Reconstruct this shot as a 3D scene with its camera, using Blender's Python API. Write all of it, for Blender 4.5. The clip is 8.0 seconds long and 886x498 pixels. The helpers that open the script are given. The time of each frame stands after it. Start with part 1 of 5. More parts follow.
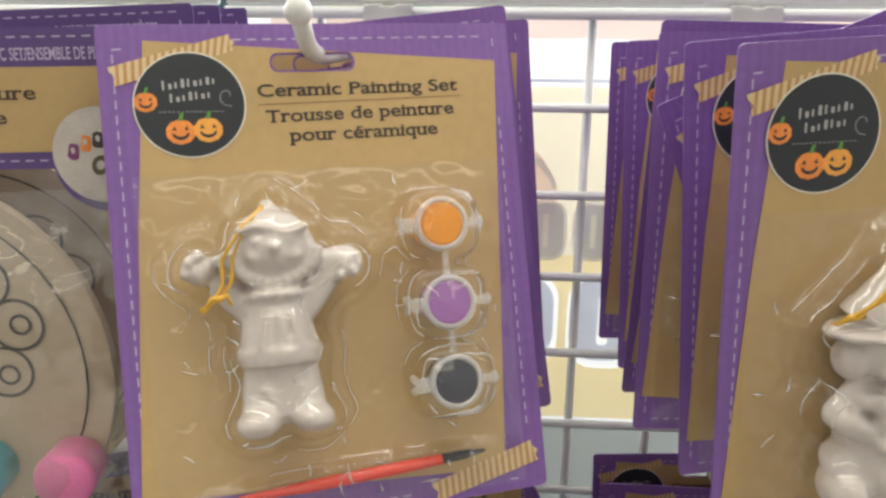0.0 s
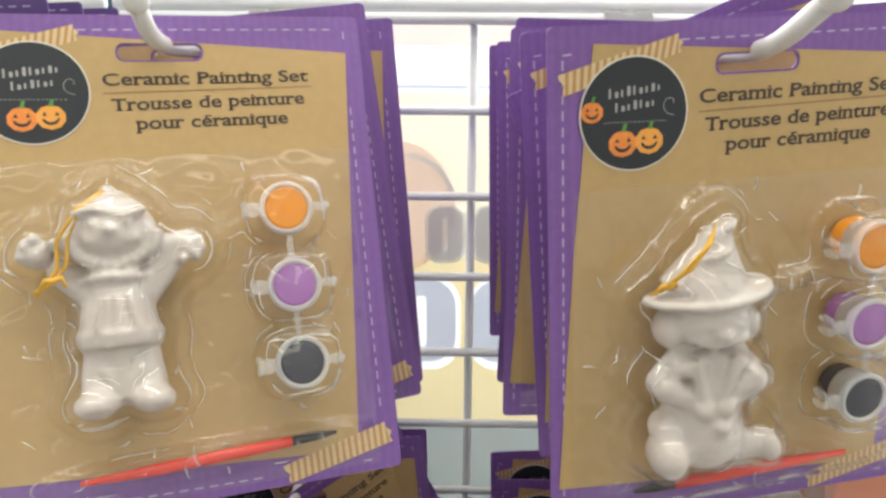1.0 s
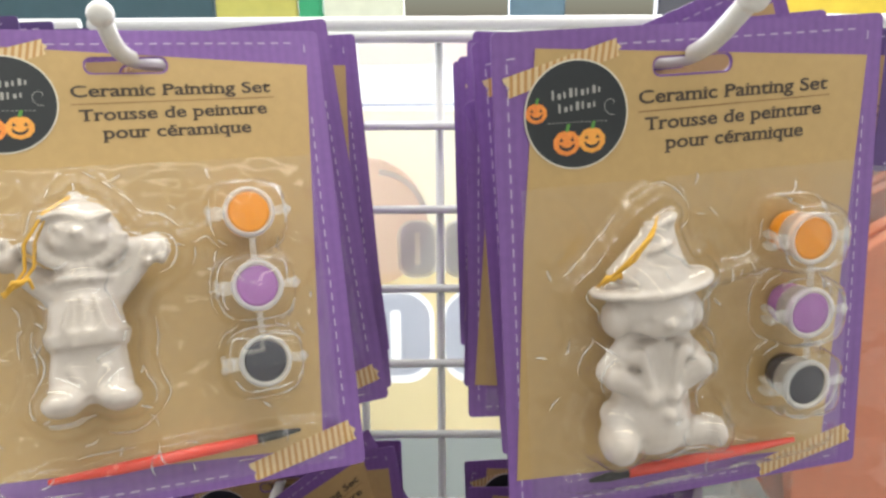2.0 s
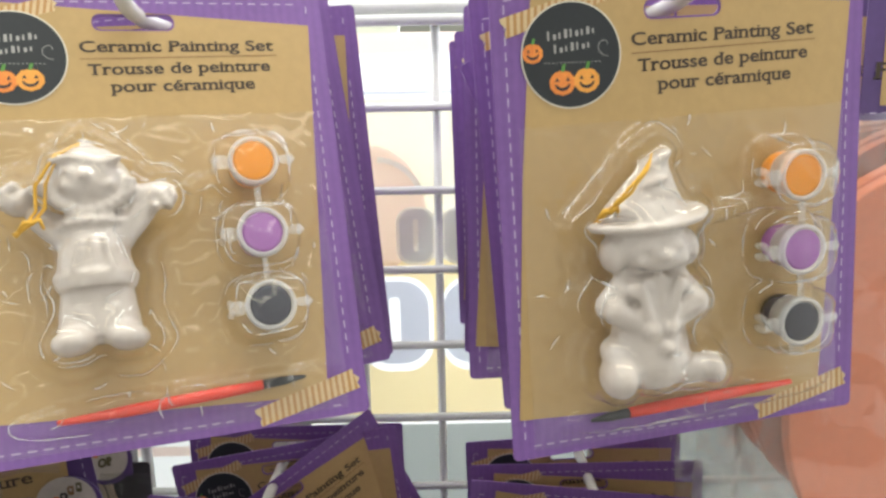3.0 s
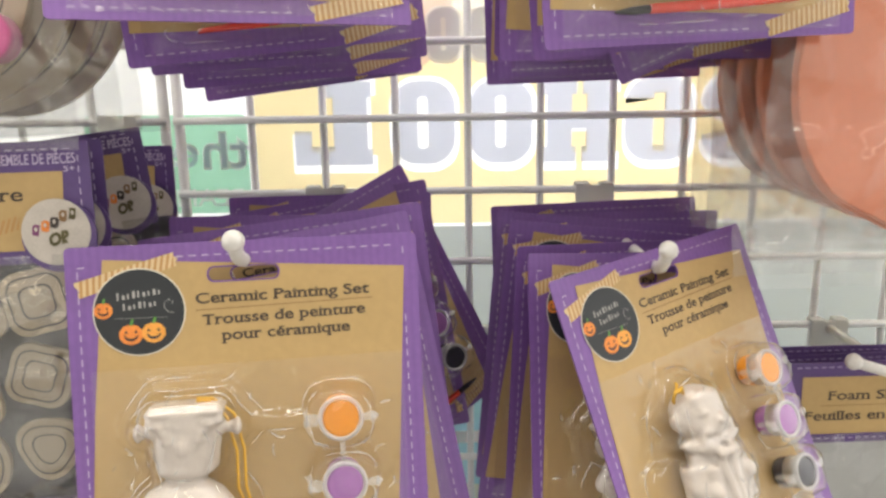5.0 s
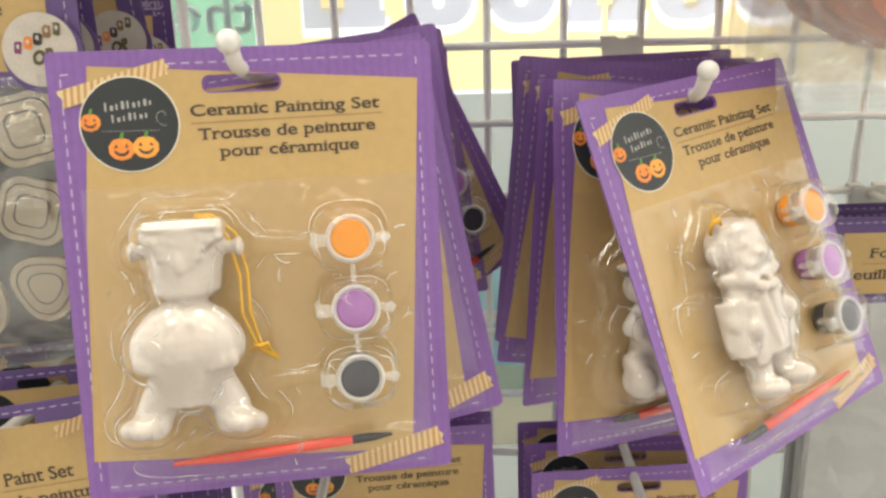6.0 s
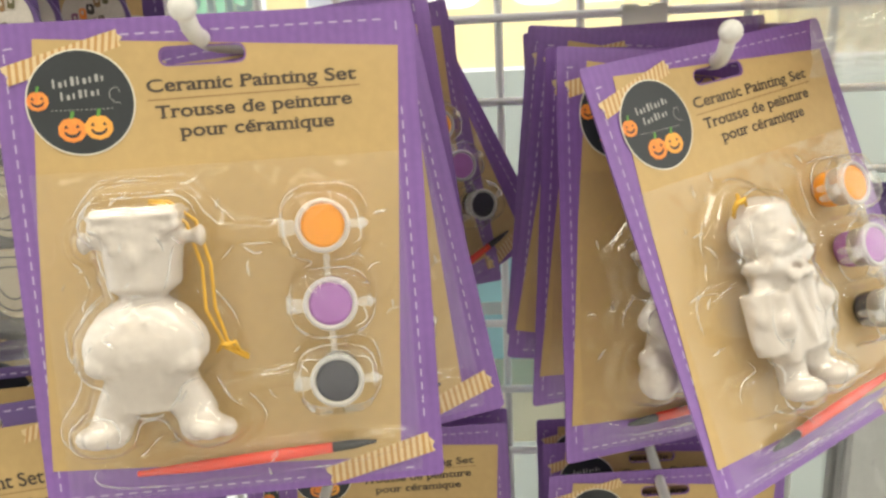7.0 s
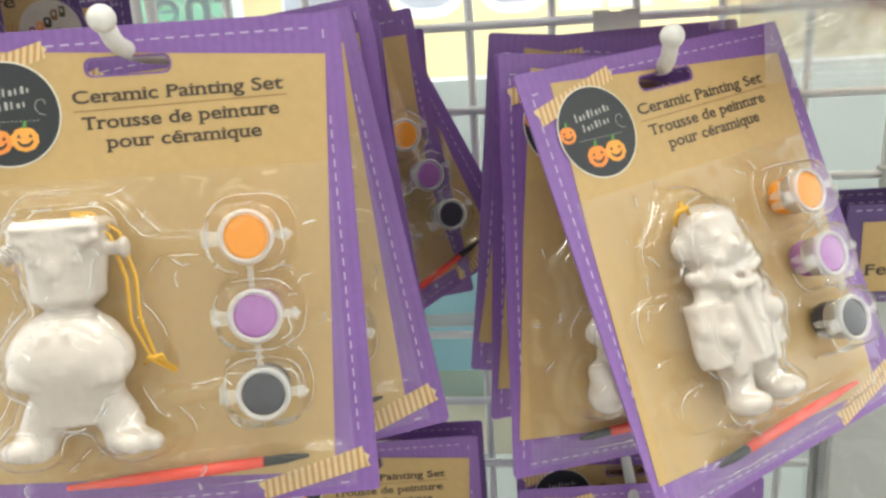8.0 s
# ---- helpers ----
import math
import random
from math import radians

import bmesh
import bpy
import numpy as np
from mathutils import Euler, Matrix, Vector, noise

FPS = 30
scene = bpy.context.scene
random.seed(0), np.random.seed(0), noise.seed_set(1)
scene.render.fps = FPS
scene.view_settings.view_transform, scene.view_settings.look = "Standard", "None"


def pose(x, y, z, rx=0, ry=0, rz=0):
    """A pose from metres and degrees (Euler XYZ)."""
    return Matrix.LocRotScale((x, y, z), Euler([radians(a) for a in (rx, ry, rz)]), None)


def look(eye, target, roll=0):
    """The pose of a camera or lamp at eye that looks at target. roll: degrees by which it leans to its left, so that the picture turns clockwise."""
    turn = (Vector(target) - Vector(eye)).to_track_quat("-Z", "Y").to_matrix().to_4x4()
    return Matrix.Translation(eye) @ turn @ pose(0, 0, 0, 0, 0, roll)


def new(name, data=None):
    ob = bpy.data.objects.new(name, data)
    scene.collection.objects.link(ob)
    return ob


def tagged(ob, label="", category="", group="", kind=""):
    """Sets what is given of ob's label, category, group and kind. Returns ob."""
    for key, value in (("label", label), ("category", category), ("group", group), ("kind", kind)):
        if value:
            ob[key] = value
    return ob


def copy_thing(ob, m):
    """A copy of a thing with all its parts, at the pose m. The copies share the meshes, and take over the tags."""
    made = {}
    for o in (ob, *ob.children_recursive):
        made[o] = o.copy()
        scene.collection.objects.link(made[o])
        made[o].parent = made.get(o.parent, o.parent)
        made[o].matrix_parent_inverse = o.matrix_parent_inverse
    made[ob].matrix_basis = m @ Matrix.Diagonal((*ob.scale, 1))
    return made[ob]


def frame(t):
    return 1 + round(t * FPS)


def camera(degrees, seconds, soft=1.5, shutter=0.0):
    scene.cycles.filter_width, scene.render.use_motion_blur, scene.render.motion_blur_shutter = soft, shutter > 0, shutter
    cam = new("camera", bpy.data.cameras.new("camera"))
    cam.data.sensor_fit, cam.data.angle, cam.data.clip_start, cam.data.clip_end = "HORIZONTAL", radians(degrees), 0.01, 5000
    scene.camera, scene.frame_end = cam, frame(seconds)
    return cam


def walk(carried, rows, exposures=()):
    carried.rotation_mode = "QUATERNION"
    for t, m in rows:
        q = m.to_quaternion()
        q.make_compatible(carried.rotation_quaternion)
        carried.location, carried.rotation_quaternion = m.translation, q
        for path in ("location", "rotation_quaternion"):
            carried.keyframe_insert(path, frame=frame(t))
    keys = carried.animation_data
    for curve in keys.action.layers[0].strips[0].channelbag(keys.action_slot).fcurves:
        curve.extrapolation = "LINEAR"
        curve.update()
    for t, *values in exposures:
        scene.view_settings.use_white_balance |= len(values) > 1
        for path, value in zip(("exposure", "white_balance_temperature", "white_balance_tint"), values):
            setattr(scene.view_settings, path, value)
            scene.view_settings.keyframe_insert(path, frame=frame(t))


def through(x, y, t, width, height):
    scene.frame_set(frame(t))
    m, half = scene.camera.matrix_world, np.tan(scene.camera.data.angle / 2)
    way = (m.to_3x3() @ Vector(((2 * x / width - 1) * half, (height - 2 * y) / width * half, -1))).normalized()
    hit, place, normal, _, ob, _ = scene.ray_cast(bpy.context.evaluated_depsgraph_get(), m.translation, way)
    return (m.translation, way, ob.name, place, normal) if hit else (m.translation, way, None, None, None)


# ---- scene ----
cam = camera(58.1, 8.0, soft=2.7)

PATH = [
    (0, (-0.0479, -0.4573, 0.2834), (-0.1899, 1.4199, -0.3918), 0.09),
    (0.5, (-0.0347, -0.4615, 0.2752), (-0.1279, 1.4345, -0.3545), 0.44),
    (1, (-0.0088, -0.4673, 0.2722), (-0.0417, 1.4354, -0.3430), 0.34),
    (1.5, (0.0032, -0.4736, 0.2696), (-0.0119, 1.4367, -0.3227), 0.01),
    (3, (-0.0002, -0.4948, 0.2377), (0.0101, 1.4475, -0.2389), -1.05),
    (3.5, (0.0048, -0.5003, 0.2079), (-0.0186, 1.4396, -0.2783), -1.87),
    (4, (-0.0011, -0.5098, 0.1735), (-0.0142, 1.4327, -0.3022), -2.36),
    (4.5, (-0.0062, -0.5421, 0.1318), (-0.0327, 1.4100, -0.3022), -1.97),
    (5, (-0.0129, -0.5607, 0.0862), (-0.0335, 1.3886, -0.3609), -0.93),
    (5.2, (-0.0134, -0.5607, 0.0710), (-0.0431, 1.3775, -0.4214), -0.74),
    (6.3, (-0.0141, -0.5361, 0.0304), (-0.1010, 1.3618, -0.5945), -1.84),
    (6.5, (-0.0125, -0.5296, 0.0287), (-0.1183, 1.3665, -0.5987), -1.98),
    (7, (0.0040, -0.5141, 0.0242), (-0.1641, 1.3737, -0.6145), -3.04),
    (7.5, (0.0185, -0.5084, 0.0233), (-0.2027, 1.3747, -0.6132), -3.64),
    (8, (0.0362, -0.5064, 0.0211), (-0.1921, 1.3838, -0.5912), -3.86),
]
EXPOSURES = [(0, -1.50, 6450, 9), (0.5, -1.45, 6400, 9), (1.0, -1.25, 6250, 8), (1.5, -1.22, 6300, 8), (3.0, -1.13, 6250, 7), (4.0, -0.73, 6350, 8), (5.0, -0.88, 6550, 11), (6.5, -0.63, 6850, 6), (7.5, -0.70, 6600, 5), (8.0, -0.66, 6300, 4)]
walk(cam, [(t, look(eye, target, roll)) for t, eye, target, roll in PATH], EXPOSURES)

# ---- light ----
world = bpy.data.worlds.new("daylight")
scene.world = world
world.use_nodes = True
wn = world.node_tree
sky = wn.nodes.new("ShaderNodeTexSky")
sky.sky_type = "NISHITA"
sky.sun_disc = False
sky.sun_elevation, sky.sun_rotation = radians(68), radians(20)
wn.links.new(sky.outputs[0], wn.nodes["Background"].inputs[0])
wn.nodes["Background"].inputs[1].default_value = 0.12

sun = new("sun", bpy.data.lights.new("sun", "SUN"))
sun.data.energy, sun.data.angle, sun.data.color = 2.2, radians(0.5), (1, 0.95, 0.88)
sun.matrix_world = look((0.45, 1.3, 3.3), (0, 0.1, 0))


def tube_lamp(x, y, z, length, power):
    """A ceiling fluorescent: its light comes from the diffuser's underside."""
    lamp = new("ceiling_lamp_light", bpy.data.lights.new("ceiling_lamp_light", "AREA"))
    lamp.data.shape, lamp.data.size, lamp.data.size_y = "RECTANGLE", length, 0.16
    lamp.data.energy, lamp.data.color = power, (1.0, 0.91, 0.70)
    lamp.location = (x, y, z)
    return lamp


for lx in (-0.62, 0.62):
    for ly, watts in ((-0.28, 13.2), (-1.15, 3.2), (-2.3, 2.0)):
        tube_lamp(lx, ly, 1.38, 1.2, watts)

# the sky's light in the shop window's opening
daylight = new("window_daylight", bpy.data.lights.new("window_daylight", "AREA"))
daylight.data.shape, daylight.data.size, daylight.data.size_y = "RECTANGLE", 3.6, 1.6
daylight.data.energy, daylight.data.color = 430, (0.97, 0.98, 1.0)
daylight.matrix_world = look((0, 0.79, 0.38), (0, 0, 0.38))

# ---- materials ----


def material(name, color, rough=0.6, metal=0.0, vary=0.12, scale=60.0, bump=0.0, bump_scale=200.0, second=None, coords="Object"):
    """A principled surface with two scales of colour variation and fine relief."""
    m = bpy.data.materials.new(name)
    m.use_nodes = True
    nt = m.node_tree
    p = nt.nodes["Principled BSDF"]
    p.inputs["Roughness"].default_value, p.inputs["Metallic"].default_value = rough, metal
    tc = nt.nodes.new("ShaderNodeTexCoord")
    big, fine = nt.nodes.new("ShaderNodeTexNoise"), nt.nodes.new("ShaderNodeTexNoise")
    big.inputs["Scale"].default_value, fine.inputs["Scale"].default_value = scale, scale * 14
    big.inputs["Detail"].default_value = 4
    for n in (big, fine):
        nt.links.new(tc.outputs[coords], n.inputs["Vector"])
    add = nt.nodes.new("ShaderNodeMath")
    add.operation = "ADD"
    nt.links.new(big.outputs["Fac"], add.inputs[0])
    nt.links.new(fine.outputs["Fac"], add.inputs[1])
    ramp = nt.nodes.new("ShaderNodeMapRange")
    ramp.inputs["From Min"].default_value, ramp.inputs["From Max"].default_value = 0.6, 1.4
    nt.links.new(add.outputs[0], ramp.inputs["Value"])
    mix = nt.nodes.new("ShaderNodeMix")
    mix.data_type = "RGBA"
    dark = second or tuple(c * (1 - vary) for c in color)
    mix.inputs["A"].default_value = (*dark, 1)
    mix.inputs["B"].default_value = (*[min(1, c * (1 + vary * 0.5)) for c in color], 1)
    nt.links.new(ramp.outputs[0], mix.inputs["Factor"])
    nt.links.new(mix.outputs["Result"], p.inputs["Base Color"])
    if bump:
        tex, b = nt.nodes.new("ShaderNodeTexNoise"), nt.nodes.new("ShaderNodeBump")
        tex.inputs["Scale"].default_value, tex.inputs["Detail"].default_value = bump_scale, 5
        b.inputs["Strength"].default_value, b.inputs["Distance"].default_value = bump, 0.001
        nt.links.new(tc.outputs[coords], tex.inputs["Vector"])
        nt.links.new(tex.outputs["Fac"], b.inputs["Height"])
        nt.links.new(b.outputs[0], p.inputs["Normal"])
    return m


def fluted_purple():
    """Printed purple card with the faint upright flutes of corrugated paper."""
    m = material("purple_print", (0.205, 0.098, 0.335), rough=0.42, vary=0.16, scale=25)
    nt = m.node_tree
    p = nt.nodes["Principled BSDF"]
    tc = nt.nodes.new("ShaderNodeTexCoord")
    wave = nt.nodes.new("ShaderNodeTexWave")
    wave.bands_direction = "X"
    wave.inputs["Scale"].default_value, wave.inputs["Distortion"].default_value = 95, 1.2
    wave.inputs["Detail"].default_value = 1
    nt.links.new(tc.outputs["Object"], wave.inputs["Vector"])
    old = p.inputs["Base Color"].links[0].from_socket
    mul = nt.nodes.new("ShaderNodeMix")
    mul.data_type, mul.blend_type = "RGBA", "MULTIPLY"
    rng = nt.nodes.new("ShaderNodeMapRange")
    rng.inputs["To Min"].default_value, rng.inputs["To Max"].default_value = 0.91, 1.0
    nt.links.new(wave.outputs["Fac"], rng.inputs["Value"])
    mul.inputs["Factor"].default_value = 1
    nt.links.new(old, mul.inputs["A"])
    nt.links.new(rng.outputs[0], mul.inputs["B"])
    nt.links.new(mul.outputs["Result"], p.inputs["Base Color"])
    return m


def clear_film(name, rough=0.06, ripple=0.25, ripple_scale=90.0, tint=(1, 1, 1), cover=0.0, shine=2.6):
    """Thin clear plastic: see-through, with gloss that grows at grazing angles."""
    m = bpy.data.materials.new(name)
    m.use_nodes = True
    nt = m.node_tree
    nt.nodes.remove(nt.nodes["Principled BSDF"])
    out = nt.nodes["Material Output"]
    tr, gl, mix = nt.nodes.new("ShaderNodeBsdfTransparent"), nt.nodes.new("ShaderNodeBsdfGlossy"), nt.nodes.new("ShaderNodeMixShader")
    tr.inputs["Color"].default_value = (*tint, 1)
    gl.inputs["Roughness"].default_value = rough
    fr, rise = nt.nodes.new("ShaderNodeLayerWeight"), nt.nodes.new("ShaderNodeMath")
    rise.operation = "POWER"
    rise.inputs[1].default_value = 4.0
    nt.links.new(fr.outputs["Facing"], rise.inputs[0])
    tc, tex, b = nt.nodes.new("ShaderNodeTexCoord"), nt.nodes.new("ShaderNodeTexNoise"), nt.nodes.new("ShaderNodeBump")
    tex.inputs["Scale"].default_value, tex.inputs["Detail"].default_value = ripple_scale, 3
    b.inputs["Strength"].default_value, b.inputs["Distance"].default_value = ripple, 0.004
    nt.links.new(tc.outputs["Object"], tex.inputs["Vector"])
    nt.links.new(tex.outputs["Fac"], b.inputs["Height"])
    nt.links.new(b.outputs[0], gl.inputs["Normal"])
    nt.links.new(b.outputs[0], fr.inputs["Normal"])
    boost = nt.nodes.new("ShaderNodeMath")
    boost.operation = "MULTIPLY_ADD"
    boost.use_clamp = True
    boost.inputs[1].default_value, boost.inputs[2].default_value = 0.6 * min(shine, 1.6), 0.036 * shine
    nt.links.new(rise.outputs[0], boost.inputs[0])
    nt.links.new(boost.outputs[0], mix.inputs["Fac"])
    nt.links.new(tr.outputs[0], mix.inputs[1])
    nt.links.new(gl.outputs[0], mix.inputs[2])
    last = mix
    if cover:
        haze, m2 = nt.nodes.new("ShaderNodeBsdfDiffuse"), nt.nodes.new("ShaderNodeMixShader")
        haze.inputs["Color"].default_value = (0.9, 0.9, 0.9, 1)
        m2.inputs["Fac"].default_value = cover
        nt.links.new(mix.outputs[0], m2.inputs[1])
        nt.links.new(haze.outputs[0], m2.inputs[2])
        last = m2
    nt.links.new(last.outputs[0], out.inputs["Surface"])
    return m


def thin_print(name, color, through=0.72):
    """Ink on a thin sheet that daylight shines through."""
    m = bpy.data.materials.new(name)
    m.use_nodes = True
    nt = m.node_tree
    nt.nodes.remove(nt.nodes["Principled BSDF"])
    d, t, mix = nt.nodes.new("ShaderNodeBsdfDiffuse"), nt.nodes.new("ShaderNodeBsdfTranslucent"), nt.nodes.new("ShaderNodeMixShader")
    tc, tex, ramp = nt.nodes.new("ShaderNodeTexCoord"), nt.nodes.new("ShaderNodeTexNoise"), nt.nodes.new("ShaderNodeMix")
    tex.inputs["Scale"].default_value, tex.inputs["Detail"].default_value = 9, 5
    ramp.data_type = "RGBA"
    ramp.inputs["A"].default_value = (*[c * 0.93 for c in color], 1)
    ramp.inputs["B"].default_value = (*color, 1)
    nt.links.new(tc.outputs["Object"], tex.inputs["Vector"])
    nt.links.new(tex.outputs["Fac"], ramp.inputs["Factor"])
    for s in (d, t):
        nt.links.new(ramp.outputs["Result"], s.inputs["Color"])
    mix.inputs["Fac"].default_value = through
    nt.links.new(d.outputs[0], mix.inputs[1])
    nt.links.new(t.outputs[0], mix.inputs[2])
    nt.links.new(mix.outputs[0], nt.nodes["Material Output"].inputs["Surface"])
    return m


PURPLE = fluted_purple()
DARK_PURPLE = material("dark_purple_print", (0.10, 0.055, 0.19), rough=0.4, scale=25)
KRAFT = material("kraft_print", (0.470, 0.318, 0.132), rough=0.5, vary=0.09, scale=18, bump=0.05, bump_scale=600)
STITCH = material("pale_stitch_ink", (0.50, 0.42, 0.60), rough=0.6)
TAPE = material("cream_tape_ink", (0.64, 0.49, 0.28), rough=0.5)
TAPE_BAR = material("tan_stripe_ink", (0.47, 0.25, 0.085), rough=0.5)
BADGE = material("black_badge_ink", (0.018, 0.022, 0.026), rough=0.4, scale=40)
CREAM = material("cream_ink", (0.74, 0.70, 0.60), rough=0.5)
PALE_INK = material("pale_grey_ink", (0.36, 0.35, 0.33), rough=0.5)
MEDAL_INK = material("dull_cream_ink", (0.54, 0.49, 0.43), rough=0.5, scale=90, vary=0.2)
PUMPKIN_INK = material("orange_ink", (0.82, 0.30, 0.05), rough=0.5, second=(0.62, 0.15, 0.03))
LEAF_INK = material("green_ink", (0.10, 0.28, 0.05), rough=0.5)
PLUM_INK = material("plum_ink", (0.22, 0.05, 0.16), rough=0.5)
OLIVE_INK = material("olive_ink", (0.10, 0.085, 0.03), rough=0.5)
AMBER_INK = material("amber_ink", (0.82, 0.36, 0.06), rough=0.5)
TEXT_INK = material("dark_brown_ink", (0.055, 0.038, 0.026), rough=0.5)
RULE_INK = material("brown_rule_ink", (0.24, 0.13, 0.05), rough=0.5)
CERAMIC = material("white_bisque", (0.545, 0.480, 0.425), rough=0.28, vary=0.06, scale=70, bump=0.32, bump_scale=170)
glaze = CERAMIC.node_tree.nodes["Principled BSDF"]
glaze.inputs["Coat Weight"].default_value, glaze.inputs["Coat Roughness"].default_value = 1.0, 0.09
POT = clear_film("milky_plastic", 0.22, 0.05, 90, cover=0.36, shine=1.8)
PAINT = {
    "orange": material("orange_paint", (0.80, 0.29, 0.004), rough=0.4, vary=0.1, scale=120),
    "purple": material("purple_paint", (0.36, 0.14, 0.42), rough=0.25, vary=0.2, scale=120),
    "black": material("black_paint", (0.036, 0.036, 0.052), rough=0.22, vary=0.3, scale=120),
}
CORD = material("yellow_cord", (0.74, 0.42, 0.05), rough=0.7, scale=300, bump=0.5, bump_scale=1500)
RED = material("red_lacquer", (0.72, 0.055, 0.03), rough=0.25, vary=0.08)
BRISTLE = material("black_bristle", (0.02, 0.02, 0.022), rough=0.7, scale=300, bump=0.4, bump_scale=1500)
BLISTER = clear_film("clear_blister", 0.05, 0.07, 70, cover=0.010, shine=1.7)
RIDGE = clear_film("blister_fold", 0.14, 0.1, 60, cover=0.16, shine=6.0)
BAG = clear_film("crinkled_bag", 0.06, 0.22, 70, tint=(0.90, 0.90, 0.89), cover=0.03, shine=2.6)
CLEAR_BAG = clear_film("smooth_bag", 0.05, 0.16, 60, tint=(0.95, 0.95, 0.95), cover=0.03, shine=3.4)
FROST = clear_film("frosted_plastic", 0.15, 0.08, 90, cover=0.16, shine=1.6)
WIRE = material("white_coated_wire", (0.66, 0.67, 0.66), rough=0.4, vary=0.07, scale=30, bump=0.08, bump_scale=400)
PEG = material("white_peg", (0.64, 0.62, 0.59), rough=0.35, vary=0.08, scale=60)
WOOD = material("pale_plywood", (0.56, 0.45, 0.31), rough=0.6, vary=0.12, scale=14, bump=0.1, bump_scale=300)
LINE = material("burnt_line", (0.05, 0.04, 0.035), rough=0.6)
FOAM = material("orange_foam", (0.72, 0.23, 0.11), rough=0.8, vary=0.1, scale=30, bump=0.3, bump_scale=900)
GREY_FOAM = material("grey_foam", (0.42, 0.43, 0.42), rough=0.75, vary=0.08, scale=20, bump=0.2, bump_scale=900)
PINK = material("pink_paint", (0.80, 0.20, 0.42), rough=0.3)
BLUE = material("blue_paint", (0.06, 0.42, 0.52), rough=0.3)

# ---- mesh helpers ----


def mesh_of(name, verts, faces, mat, smooth=False):
    me = bpy.data.meshes.new(name)
    me.from_pydata(verts, [], faces)
    if mat:
        me.materials.append(mat)
    if smooth:
        me.polygons.foreach_set("use_smooth", [True] * len(me.polygons))
    me.update()
    return me


def link_part(name, me, parent, label=""):
    ob = new(name, me)
    ob.parent = parent
    return tagged(ob, label)


def part(name, bm, mat, parent, label="", smooth=True):
    me = bpy.data.meshes.new(name)
    bm.to_mesh(me)
    bm.free()
    me.materials.append(mat)
    me.polygons.foreach_set("use_smooth", [smooth] * len(me.polygons))
    return link_part(name, me, parent, label)


def baked(ob):
    """The object's shape with its modifiers worked in, as a mesh; the object goes."""
    dg = bpy.context.evaluated_depsgraph_get()
    dg.update()
    me = bpy.data.meshes.new_from_object(ob.evaluated_get(dg))
    bpy.data.objects.remove(ob)
    return me


def sheet(name, polys, y, mat):
    """Flat printed shapes facing -y: each a list of (x, z)."""
    verts, faces = [], []
    for p in polys:
        faces.append(list(range(len(verts), len(verts) + len(p))))
        verts += [(u, y, v) for u, v in p]
    me = mesh_of(name, verts, faces, mat)
    bm = bmesh.new()
    bm.from_mesh(me)
    for f in bm.faces:
        f.normal_update()
        if f.normal.y > 0:
            f.normal_flip()
    bm.to_mesh(me)
    bm.free()
    return me


def rounded(x0, z0, x1, z1, r, n=5):
    pts = []
    for cx, cz, a in ((x1 - r, z1 - r, 0), (x0 + r, z1 - r, 90), (x0 + r, z0 + r, 180), (x1 - r, z0 + r, 270)):
        for k in range(n + 1):
            t = radians(a + 90 * k / n)
            pts.append((cx + r * math.cos(t), cz + r * math.sin(t)))
    return pts


def oval(cx, cz, rx, rz, n=28, lobes=0, deep=0.0):
    return [(cx + rx * math.cos(t) * (1 - deep * abs(math.cos(lobes * t / 2))), cz + rz * math.sin(t) * (1 - deep * abs(math.cos(lobes * t / 2))))
            for t in (2 * math.pi * k / n for k in range(n))]


def plate(name, outlines, y, thick, mat, bevel=0.0):
    """A stiff sheet with holes: the first outline is its edge; its front lies at y, its back at y + thick."""
    cu = bpy.data.curves.new(name, "CURVE")
    cu.dimensions, cu.fill_mode = "2D", "BOTH"
    for pts in outlines:
        s = cu.splines.new("POLY")
        s.points.add(len(pts) - 1)
        for q, (u, v) in zip(s.points, pts):
            q.co = (u, v, 0, 1)
        s.use_cyclic_u = True
    cu.extrude, cu.bevel_depth = thick / 2, bevel
    ob = new(name, cu)
    me = baked(ob)
    me.transform(Matrix.Translation((0, y + thick / 2, 0)) @ Matrix.Rotation(radians(90), 4, "X"))
    bm = bmesh.new()
    bm.from_mesh(me)
    bmesh.ops.remove_doubles(bm, verts=bm.verts, dist=1e-6)
    bm.to_mesh(me)
    bm.free()
    me.materials.clear()
    me.materials.append(mat)
    me.name = name
    return me


def with_slabs(me, over=0.056, thick=0.080):
    """Adds slab serifs: a short bar at each flat stem end of the letters."""
    bm = bmesh.new()
    bm.from_mesh(me)
    bars = []
    for e in bm.edges:
        a, b = e.verts[0].co, e.verts[1].co
        if len(e.link_faces) == 1 and abs(a.y - b.y) < 2e-3 and 0.05 < abs(a.x - b.x) < 0.19:
            inside = e.link_faces[0].calc_center_median().y > a.y
            if inside and (abs(a.y) < 0.05 or a.y < -0.12) or (not inside and a.y > 0.40):
                bars.append((min(a.x, b.x) - over, max(a.x, b.x) + over, a.y, a.y + (thick if inside else -thick)))
    for x0, x1, y0, y1 in bars:
        bm.faces.new([bm.verts.new(c) for c in ((x0, y0, 0.0004), (x1, y0, 0.0004), (x1, y1, 0.0004), (x0, y1, 0.0004))])
    bm.to_mesh(me)
    bm.free()


